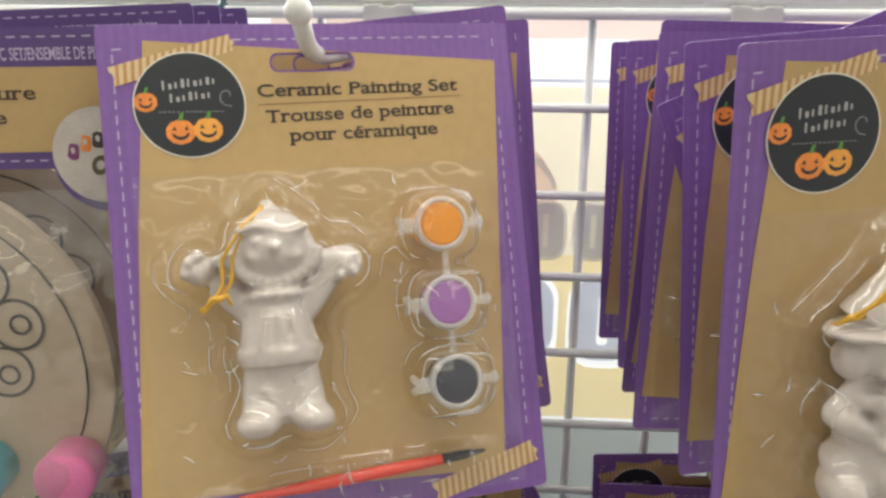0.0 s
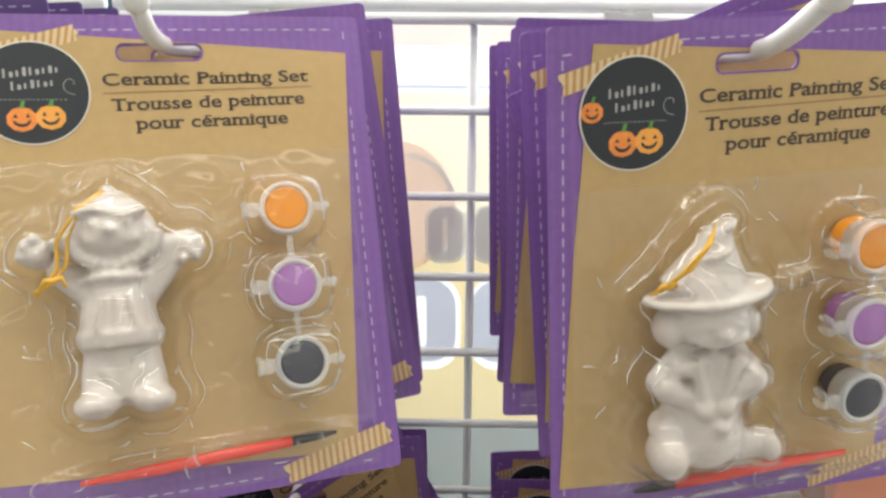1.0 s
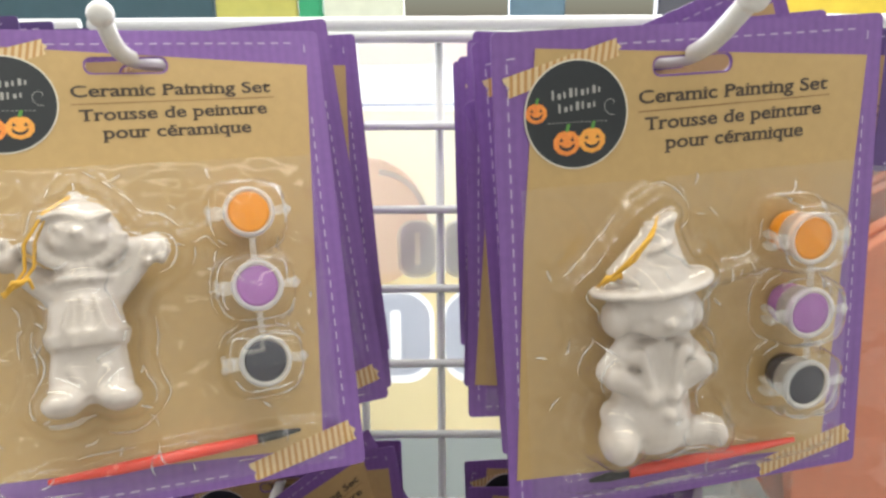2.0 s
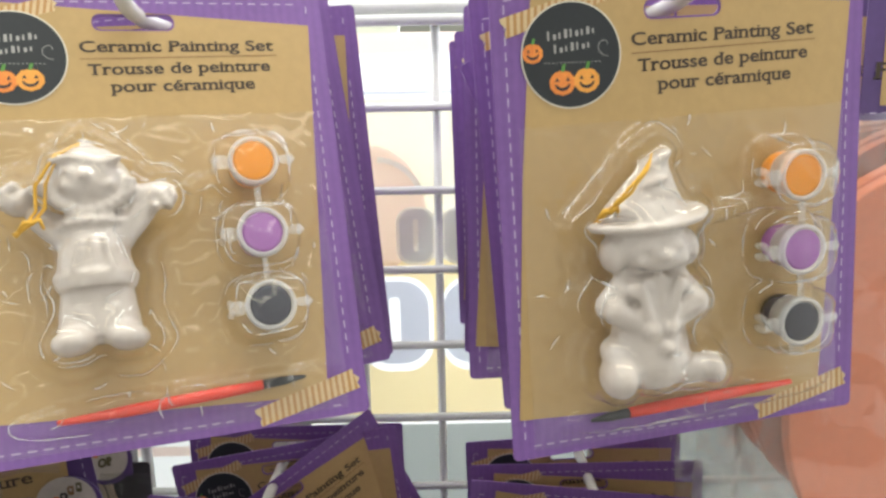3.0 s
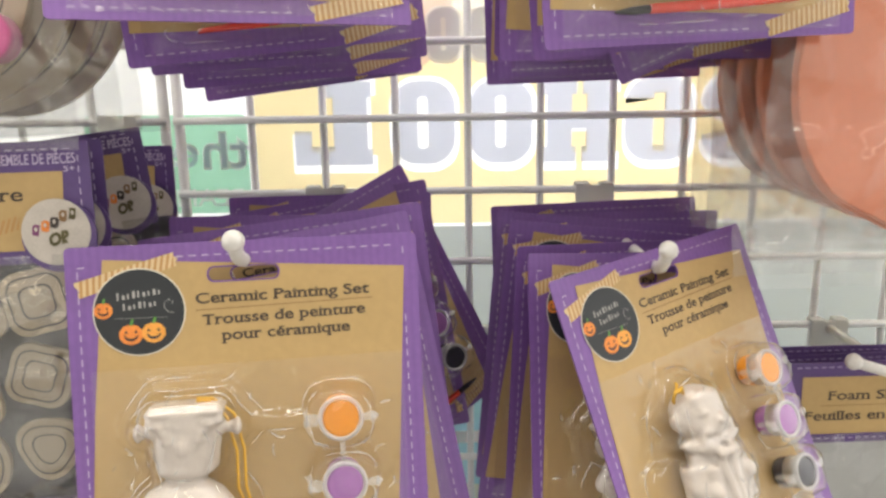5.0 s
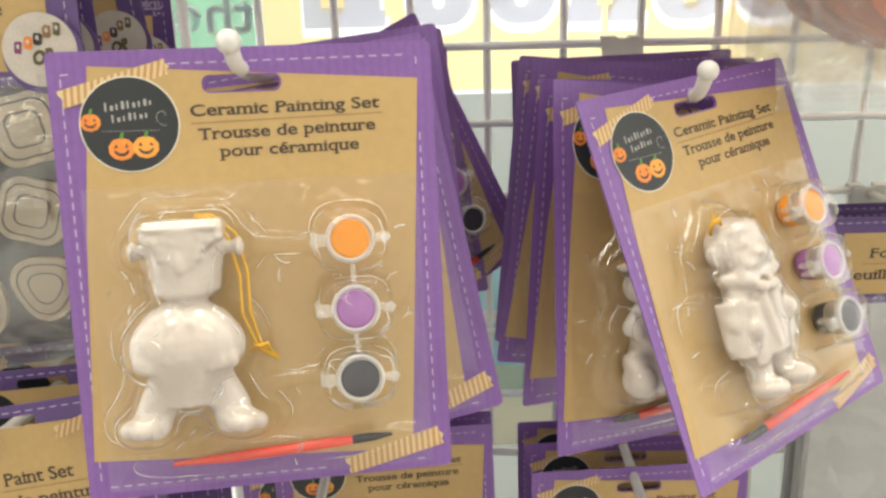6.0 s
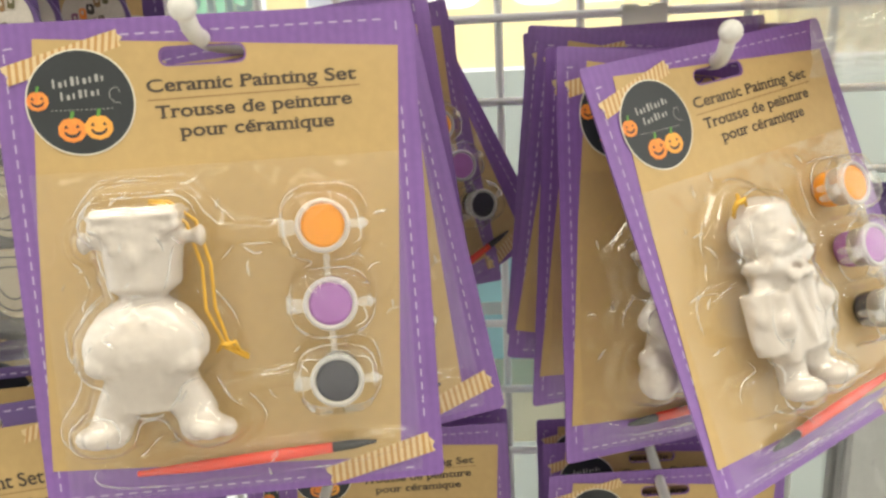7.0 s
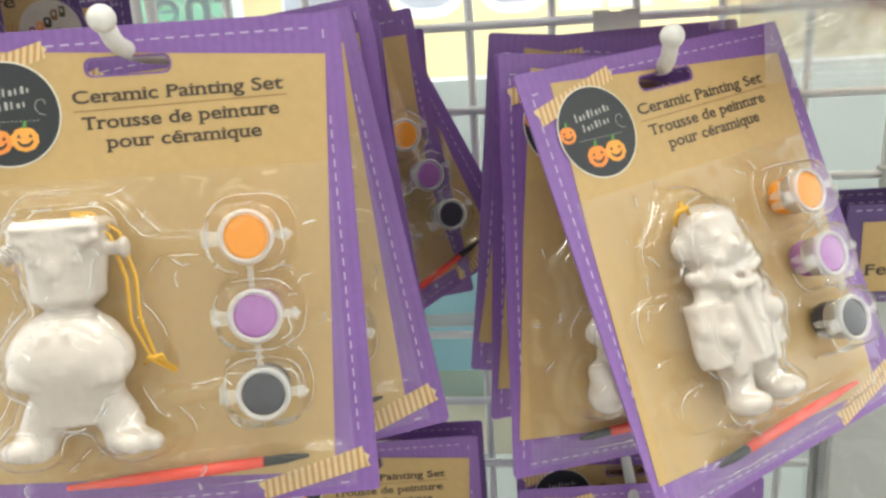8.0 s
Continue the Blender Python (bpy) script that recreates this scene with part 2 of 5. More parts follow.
def lettering(text, width, height, mat, y, x=0.0, z=0.0, heavy=0.0, slope=0.0, mirror=False, slab=False):
    """Words as a flat mesh: lower left corner at (x, z), stretched to the given width and letter height."""
    cu = bpy.data.curves.new("lettering", "FONT")
    cu.body, cu.size, cu.offset = text, 1.0, heavy
    ob = new("lettering", cu)
    me = baked(ob)
    if slab:
        with_slabs(me)
    co = np.empty(len(me.vertices) * 3)
    me.vertices.foreach_get("co", co)
    co = co.reshape(-1, 3)
    if slab:
        mid = (co[:, 1] > 0) & (co[:, 1] < 0.56)
        co[mid, 1] *= 1.07
    tall = 0.73
    lo, hi = co[:, 0].min(), co[:, 0].max()
    u = (co[:, 0] - lo) / (hi - lo)
    if mirror:
        u = 1 - u
    out = np.stack([x + u * width, np.full(len(co), y), z + co[:, 1] / tall * height + u * width * math.tan(radians(slope))], 1)
    me.vertices.foreach_set("co", out.ravel())
    me.materials.clear()
    me.materials.append(mat)
    me.update()
    return me


def rod(points, radius, n=10, cap=True):
    """A round bar along points."""
    bm = bmesh.new()
    rings = []
    pts = [Vector(p) for p in points]
    up = Vector((0.31, 0.17, 0.93)).normalized()
    for i, p in enumerate(pts):
        d = (pts[min(i + 1, len(pts) - 1)] - pts[max(i - 1, 0)]).normalized()
        a = d.cross(up).normalized()
        b = d.cross(a)
        r = radius[i] if isinstance(radius, (list, tuple)) else radius
        rings.append([bm.verts.new(p + (a * math.cos(t) + b * math.sin(t)) * r) for t in (2 * math.pi * k / n for k in range(n))])
    for r0, r1 in zip(rings, rings[1:]):
        for k in range(n):
            bm.faces.new((r0[k], r0[(k + 1) % n], r1[(k + 1) % n], r1[k]))
    if cap:
        bm.faces.new(rings[0][::-1])
        bm.faces.new(rings[-1])
    bmesh.ops.recalc_face_normals(bm, faces=bm.faces)
    return bm


def box(bm, x0, y0, z0, x1, y1, z1, bevel=0.0):
    made = bmesh.ops.create_cube(bm, size=1.0, matrix=Matrix.Translation(((x0 + x1) / 2, (y0 + y1) / 2, (z0 + z1) / 2)) @ Matrix.Diagonal((x1 - x0, y1 - y0, z1 - z0, 1)))
    if bevel:
        es = list({e for v in made["verts"] for e in v.link_edges})
        bmesh.ops.bevel(bm, geom=es, offset=bevel, segments=2, affect="EDGES")
    return bm


def blob(bm, x, y, z, rx, ry, rz, turn=0.0):
    m = Matrix.Translation((x, y, z)) @ Matrix.Rotation(radians(turn), 4, "Y") @ Matrix.Diagonal((rx, ry, rz, 1))
    bmesh.ops.create_uvsphere(bm, u_segments=20, v_segments=12, radius=1.0, matrix=m)


def taper(bm, x0, z0, r0, x1, z1, r1, y=-0.011, flat=0.75):
    """A round limb from one end to the other."""
    d = Vector((x1 - x0, 0, z1 - z0))
    m = Matrix.Translation(((x0 + x1) / 2, y, (z0 + z1) / 2)) @ d.to_track_quat("Z", "Y").to_matrix().to_4x4()
    made = bmesh.ops.create_cone(bm, cap_ends=True, segments=20, radius1=r0, radius2=r1, depth=d.length, matrix=m)
    for v in made["verts"]:
        v.co.y = y + (v.co.y - y) * flat


def limb(bm, x0, z0, r0, x1, z1, r1, y=-0.011, flat=0.75):
    """A limb with round ends."""
    taper(bm, x0, z0, r0, x1, z1, r1, y, flat)
    blob(bm, x0, y, z0, r0, r0 * flat, r0)
    blob(bm, x1, y, z1, r1, r1 * flat, r1)


def lathed(profile, n=24):
    """Turned round the y axis: (radius, y) pairs."""
    bm = bmesh.new()
    rings = [[bm.verts.new((max(r, 1e-5) * math.cos(t), y, max(r, 1e-5) * math.sin(t))) for t in (2 * math.pi * k / n for k in range(n))] for r, y in profile]
    for a, b in zip(rings, rings[1:]):
        for k in range(n):
            bm.faces.new((a[k], a[(k + 1) % n], b[(k + 1) % n], b[k]))
    bmesh.ops.recalc_face_normals(bm, faces=bm.faces)
    return bm


def fused(name, bm, mat, voxel=0.0009):
    """Overlapping lumps cast into one smooth skin."""
    me = bpy.data.meshes.new(name)
    bm.to_mesh(me)
    bm.free()
    ob = new(name, me)
    re = ob.modifiers.new("skin", "REMESH")
    re.mode, re.voxel_size = "VOXEL", voxel
    sm = ob.modifiers.new("soft", "SMOOTH")
    sm.factor, sm.iterations = 0.6, 6
    out = baked(ob)
    out.materials.clear()
    out.materials.append(mat)
    out.polygons.foreach_set("use_smooth", [True] * len(out.polygons))
    out.name = name
    co, no = np.empty(len(out.vertices) * 3), np.empty(len(out.vertices) * 3)
    out.vertices.foreach_get("co", co)
    out.vertices.foreach_get("normal", no)
    lump = np.array([0.55 * noise.noise(Vector(c) * 190) + 0.35 * noise.noise(Vector(c) * 420) for c in co.reshape(-1, 3)])
    out.vertices.foreach_set("co", (co.reshape(-1, 3) + no.reshape(-1, 3) * lump[:, None] * 0.0004).ravel())
    out.update()
    return out

# ---- the room that closes the place ----
PAINTED = material("white_wall_paint", (0.82, 0.81, 0.78), rough=0.8, scale=2.0, bump=0.05, coords="Generated")
DIM_PAINT = material("grey_wall_paint", (0.52, 0.50, 0.46), rough=0.8, scale=2.0, bump=0.05, coords="Generated")
FLOOR_TILE = material("beige_floor", (0.34, 0.32, 0.29), rough=0.4, scale=3.0, coords="Generated")


def slab(name, x0, y0, z0, x1, y1, z1, mat, label):
    bm = bmesh.new()
    box(bm, x0, y0, z0, x1, y1, z1)
    ob = part(name, bm, mat, None, smooth=False)
    return tagged(ob, label, name.split("_")[0], kind="structure")


slab("floor", -2.6, -2.9, -1.35, 2.6, 0.9, -1.25, FLOOR_TILE, "beige vinyl shop floor")
slab("ceiling", -2.6, -2.9, 1.45, 2.6, 0.9, 1.55, PAINTED, "white shop ceiling with tube lamps")
slab("wall_back", -2.6, -3.0, -1.25, 2.6, -2.9, 1.45, DIM_PAINT, "white painted shop wall")
slab("wall_left", -2.7, -2.9, -1.25, -2.6, 0.9, 1.45, PAINTED, "white painted shop wall")
slab("wall_right", 2.6, -2.9, -1.25, 2.7, 0.9, 1.45, PAINTED, "white painted shop wall")
slab("wall_window_low", -2.6, 0.8, -1.25, 2.6, 0.9, -0.45, PAINTED, "white painted wall under the shop window")
slab("wall_window_high", -2.6, 0.8, 1.2, 2.6, 0.9, 1.45, PAINTED, "white painted wall over the shop window")

ground = bmesh.new()
bmesh.ops.create_grid(ground, x_segments=4, y_segments=4, size=400, matrix=Matrix.Translation((0, 401, -1.36)))
tagged(part("ground", ground, material("pale_concrete", (0.42, 0.41, 0.39), rough=0.85, scale=0.4, coords="Generated"), None, smooth=False),
       "pale concrete ground outside the shop window", "ground", kind="structure")

# ---- the wire grid ----
CLIP = thin_print("pale_clip_plastic", (0.80, 0.80, 0.77), 0.5)
PITCH_X, PITCH_Z = 0.0508, 0.05147
TOP = 5 * PITCH_Z


def wire_grid(x0, cols, label):
    grid = tagged(new("wire_grid_panel"), label, "grid panel")
    grid.location = (x0, 0, 0)
    lo, hi = -14 * PITCH_Z, TOP
    right = (cols - 1) * PITCH_X
    for i in range(cols):
        edge = i in (0, cols - 1)
        part("upright_wire", rod([(i * PITCH_X, 0.0052, lo), (i * PITCH_X, 0.0052, hi)], 0.0036 if edge else 0.0027), WIRE, grid)
    for k in range(20):
        z = TOP - k * PITCH_Z
        part("level_wire", rod([(-0.002, 0, z), (right + 0.002, 0, z)], 0.0034 if k == 0 else 0.0027), WIRE, grid)
    part("top_rail", rod([(-0.002, 0.006, TOP + 0.0075), (right + 0.002, 0.006, TOP + 0.0075)], 0.0042), WIRE, grid)
    return grid


wire_grid(-4 * PITCH_X, 16, "white plastic-coated wire display grid panel")
wire_grid(-4 * PITCH_X - 0.010 - 11 * PITCH_X, 12, "white plastic-coated wire display grid panel beside the seam")


def display_peg(x, z, points, label="white metal display peg clipped on the grid"):
    """A clip folded over a wire and a rod with an upturned round tip."""
    peg = tagged(new("display_peg"), label, "peg", group="pegs on the grid")
    peg.location = (x, 0, z)
    bm = bmesh.new()
    box(bm, -0.0135, -0.0050, -0.020, 0.0135, -0.0033, 0.0035, 0.0006)
    box(bm, -0.0135, -0.0050, 0.0030, -0.0035, 0.0055, 0.0046, 0.0005)
    box(bm, 0.0040, -0.0050, 0.0030, 0.0135, 0.0055, 0.0046, 0.0005)
    box(bm, -0.0135, 0.0040, -0.004, -0.0035, 0.0055, 0.0046, 0.0005)
    box(bm, 0.0040, 0.0040, -0.004, 0.0135, 0.0055, 0.0046, 0.0005)
    part("clip", bm, CLIP, peg, smooth=False)
    pts = [Vector(p) - Vector((x, 0, z)) for p in points]
    fine = [pts[0]]
    for a, b, c in zip(pts, pts[1:], pts[2:]):
        for k in range(5):
            s = k / 4
            p, q = a.lerp(b, 0.85 + 0.15 * s), b.lerp(c, 0.45 * s)
            fine.append(p.lerp(q, s))
    fine.append(pts[-1])
    part("rod", rod(fine, 0.0031, 12), PEG, peg)
    bm = bmesh.new()
    bmesh.ops.create_uvsphere(bm, u_segments=16, v_segments=10, radius=0.0046, matrix=Matrix.Translation(pts[-1]))
    part("tip", bm, PEG, peg)
    return peg


display_peg(-0.113, TOP, [(-0.113, -0.004, TOP - 0.018), (-0.1135, -0.186, 0.2530), (-0.113, -0.2005, 0.2690)])
display_peg(0.0855, TOP, [(0.0855, -0.004, TOP - 0.018), (0.0855, -0.216, 0.2545), (0.0875, -0.252, 0.2720)])
display_peg(-0.1016, 0.0, [(-0.1016, -0.004, -0.015), (-0.099, -0.245, 0.0080), (-0.099, -0.2535, 0.0200)])
display_peg(0.0885, 0.0, [(0.0885, -0.004, -0.018), (0.089, -0.183, -0.0140), (0.089, -0.1955, 0.0002)])
display_peg(-0.113, -TOP, [(-0.113, -0.004, -TOP - 0.003), (-0.105, -0.170, -0.2560), (-0.105, -0.182, -0.243)])
display_peg(0.0885, -TOP, [(0.0885, -0.004, -TOP - 0.004), (0.088, -0.150, -0.2600), (0.088, -0.163, -0.247)])

# ---- the painting sets ----
CARD = (-0.066, -0.142, 0.076, 0.029)
SLOT = rounded(-0.0105, 0.0128, 0.0175, 0.0182, 0.0026)
KRAFT_EDGE = [(-0.0515, 0.0235), (0.0702, 0.0150), (0.0603, -0.1335), (0.0100, -0.1305), (-0.0630, -0.1262), (-0.0575, -0.040)]


def stripes(a, b, c, d, n):
    """Slanting bars across the band a-b (lower edge) and d-c (upper edge)."""
    out = []
    for k in range(n):
        s0, s1 = (k + 0.10) / n, (k + 0.55) / n
        lean = 0.9 / n
        low = lambda s: (a[0] + (b[0] - a[0]) * min(s, 1), a[1] + (b[1] - a[1]) * min(s, 1))
        high = lambda s: (d[0] + (c[0] - d[0]) * min(s, 1), d[1] + (c[1] - d[1]) * min(s, 1))
        out.append([low(s0), low(s1), high(s1 + lean), high(s0 + lean)])
    return out


def ragged(a, b, c, d):
    """A torn strip of tape with zigzag ends."""
    left = [(a[0] + (d[0] - a[0]) * t + (0.0012 if k % 2 else 0), a[1] + (d[1] - a[1]) * t) for k, t in enumerate((0.25, 0.5, 0.75))]
    rightside = [(b[0] + (c[0] - b[0]) * t + (0.0012 if k % 2 else -0.0004), b[1] + (c[1] - b[1]) * t) for k, t in enumerate((0.25, 0.5, 0.75))]
    return [a, b, *rightside, c, d, *left[::-1]]


def dashes(x0, z0, x1, z1, step=0.0050, fill=0.58, wide=0.00048):
    out = []
    length = math.hypot(x1 - x0, z1 - z0)
    ux, uz = (x1 - x0) / length, (z1 - z0) / length
    for k in range(int(length / step)):
        s0, s1 = k * step, k * step + step * fill
        out.append([(x0 + ux * s0 - uz * wide / 2, z0 + uz * s0 + ux * wide / 2), (x0 + ux * s0 + uz * wide / 2, z0 + uz * s0 - ux * wide / 2),
                    (x0 + ux * s1 + uz * wide / 2, z0 + uz * s1 - ux * wide / 2), (x0 + ux * s1 - uz * wide / 2, z0 + uz * s1 + ux * wide / 2)])
    return out


def pumpkin_face(cx, cz, r):
    eye = lambda s: [(cx + s * r * 0.42 - r * 0.16, cz + r * 0.12), (cx + s * r * 0.42 + r * 0.16, cz + r * 0.12), (cx + s * r * 0.42, cz + r * 0.42)]
    mouth = [(cx + r * 0.6 * math.cos(t), cz - r * 0.08 + r * 0.5 * math.sin(t)) for t in (math.pi + math.pi * k / 8 for k in range(9))]
    inner = [(cx + r * 0.42 * math.cos(t), cz - r * 0.12 + r * 0.22 * math.sin(t)) for t in (math.pi + math.pi * k / 8 for k in range(9))]
    return [eye(-1), eye(1), *[[mouth[k], mouth[k + 1], inner[k + 1], inner[k]] for k in range(8)]]


def mitten(bm, x, z, turn, size=1.0):
    """A cupped hand with three finger lumps and a thumb."""
    c, s = math.cos(radians(turn)), math.sin(radians(turn))
    blob(bm, x, -0.0110, z, 0.0062 * size, 0.0062, 0.0056 * size, turn)
    for k, (a, b, r) in enumerate(((-0.0042, 0.0046, 0.0026), (0.0000, 0.0060, 0.0028), (0.0042, 0.0046, 0.0026), (0.0066, -0.0020, 0.0024))):
        blob(bm, x + (a * c + b * s) * size, -0.0125 - 0.0006 * k, z + (-a * s + b * c) * size, r * size, 0.0042, r * 1.15 * size)


def figure_waving():
    bm = bmesh.new()
    cx = -0.0165
    blob(bm, cx, -0.0115, -0.0485, 0.0146, 0.0112, 0.0112)
    blob(bm, cx, -0.0120, -0.0425, 0.0112, 0.0100, 0.0068)
    taper(bm, cx, -0.0390, 0.0060, cx - 0.0008, -0.0322, 0.0018)
    blob(bm, cx, -0.0165, -0.0475, 0.0112, 0.0060, 0.0078)
    for k in range(13):
        a = math.pi * (1.06 + 0.88 * k / 12)
        blob(bm, cx + 0.0138 * math.cos(a), -0.0170, -0.0475 + 0.0118 * math.sin(a), 0.0028, 0.0030, 0.0020)
    for k in range(9):
        blob(bm, cx - 0.0100 + 0.0025 * k, -0.0208, -0.0425 + 0.0012 * math.sin(k * 0.8), 0.0020, 0.0022, 0.0014)
    blob(bm, cx, -0.0232, -0.0482, 0.0019, 0.0018, 0.0017)
    for s in (-1, 1):
        blob(bm, cx + s * 0.0050, -0.0214, -0.0462, 0.0022, 0.0014, 0.0014, s * 18)
        blob(bm, cx + s * 0.0062, -0.0205, -0.0512, 0.0028, 0.0018, 0.0018, s * -20)
    taper(bm, cx - 0.0070, -0.0672, 0.0062, -0.0352, -0.0580, 0.0040)
    mitten(bm, -0.0388, -0.0540, -50, 0.80)
    taper(bm, cx + 0.0080, -0.0675, 0.0062, 0.0010, -0.0578, 0.0050)
    limb(bm, 0.0002, -0.0545, 0.0052, 0.0068, -0.0540, 0.0054)
    mitten(bm, 0.0066, -0.0548, 100, 0.70)
    taper(bm, cx, -0.0650, 0.0098, cx, -0.0585, 0.0080)
    for k in range(9):
        a = math.pi * (1 + k / 8)
        blob(bm, cx + 0.0095 * math.cos(a), -0.0120 + 0.0075 * math.sin(a), -0.0632, 0.0022, 0.0022, 0.0017)
    taper(bm, cx, -0.0815, 0.0132, cx, -0.0640, 0.0098, flat=0.82)
    taper(bm, cx, -0.0855, 0.0132, cx, -0.0805, 0.0142, flat=0.85)
    for s in (-1, 0, 1):
        taper(bm, cx + s * 0.0062, -0.0800, 0.0013, cx + s * 0.0036, -0.0690, 0.0008, y=-0.0212)
    for s in (-1, 1):
        taper(bm, cx + s * 0.0064, -0.1040, 0.0076, cx + s * 0.0046, -0.0840, 0.0070, flat=0.95)
        blob(bm, cx + s * 0.0084, -0.0150, -0.1030, 0.0074, 0.0092, 0.0050, s * 8)
        taper(bm, cx + s * 0.0020, -0.0985, 0.0012, cx + s * 0.0060, -0.0920, 0.0010, y=-0.0185)
    taper(bm, cx, -0.1020, 0.0095, cx, -0.0850, 0.0095, flat=0.85)
    return fused("figurine", bm, CERAMIC)


def figure_hat():
    bm = bmesh.new()
    cx = -0.0172
    taper(bm, cx, -0.0540, 0.0165, -0.0148, -0.0410, 0.0078)
    taper(bm, -0.0150, -0.0425, 0.0082, -0.0135, -0.0345, 0.0046)
    blob(bm, -0.0120, -0.0112, -0.0338, 0.0048, 0.0044, 0.0022, -28)
    blob(bm, -0.0170, -0.0138, -0.0415, 0.0066, 0.0060, 0.0013, -14)
    blob(bm, -0.0142, -0.0132, -0.0455, 0.0086, 0.0068, 0.0013, 10)
    for k in range(44):
        a = 2 * math.pi * k / 44
        blob(bm, cx + 0.0185 * math.cos(a), -0.0125 + 0.0095 * math.sin(a), -0.0552 + 0.0016 * math.cos(a) + 0.0009 * math.sin(2 * a + 1), 0.0036, 0.0034, 0.0019)
    blob(bm, cx, -0.0125, -0.0545, 0.0185, 0.0105, 0.0030, -5)
    blob(bm, cx, -0.0122, -0.0630, 0.0152, 0.0112, 0.0098)
    blob(bm, cx + 0.0010, -0.0170, -0.0655, 0.0112, 0.0072, 0.0068)
    for s in (-1, 1):
        blob(bm, cx + s * 0.0134, -0.0125, -0.0655, 0.0044, 0.0070, 0.0068)
        blob(bm, cx + 0.001 + s * 0.0064, -0.0206, -0.0675, 0.0034, 0.0024, 0.0026)
        blob(bm, cx + 0.001 + s * 0.0048, -0.0230, -0.0628, 0.0022, 0.0012, 0.0012)
        limb(bm, cx + s * 0.0158, -0.0835, 0.0050, cx + s * 0.0092, -0.0762, 0.0050, y=-0.0130)
        limb(bm, cx + s * 0.0034, -0.0920, 0.0036, cx + s * 0.0150, -0.0845, 0.0048, y=-0.0172, flat=0.9)
        blob(bm, cx + s * 0.0036, -0.0200, -0.0922, 0.0036, 0.0036, 0.0034)
        limb(bm, cx + s * 0.0014, -0.0985, 0.0014, cx + s * 0.0074, -0.0760, 0.0022, y=-0.0200, flat=1)
        blob(bm, cx + s * 0.0090, -0.0170, -0.0775, 0.0040, 0.0040, 0.0032)
    blob(bm, cx + 0.0010, -0.0240, -0.0660, 0.0022, 0.0022, 0.0020)
    taper(bm, cx, -0.1060, 0.0158, cx, -0.0740, 0.0098)
    blob(bm, cx + 0.0022, -0.0205, -0.0985, 0.0036, 0.0040, 0.0026)
    blob(bm, -0.0312, -0.0160, -0.1085, 0.0060, 0.0105, 0.0078, 12)
    blob(bm, -0.0290, -0.0120, -0.1010, 0.0068, 0.0080, 0.0060)
    limb(bm, cx + 0.0030, -0.1090, 0.0060, 0.0020, -0.1105, 0.0054, y=-0.0135, flat=0.95)
    blob(bm, 0.0055, -0.0140, -0.1108, 0.0040, 0.0082, 0.0058)
    blob(bm, cx, -0.0135, -0.1085, 0.0128, 0.0092, 0.0070)
    return fused("figurine", bm, CERAMIC)


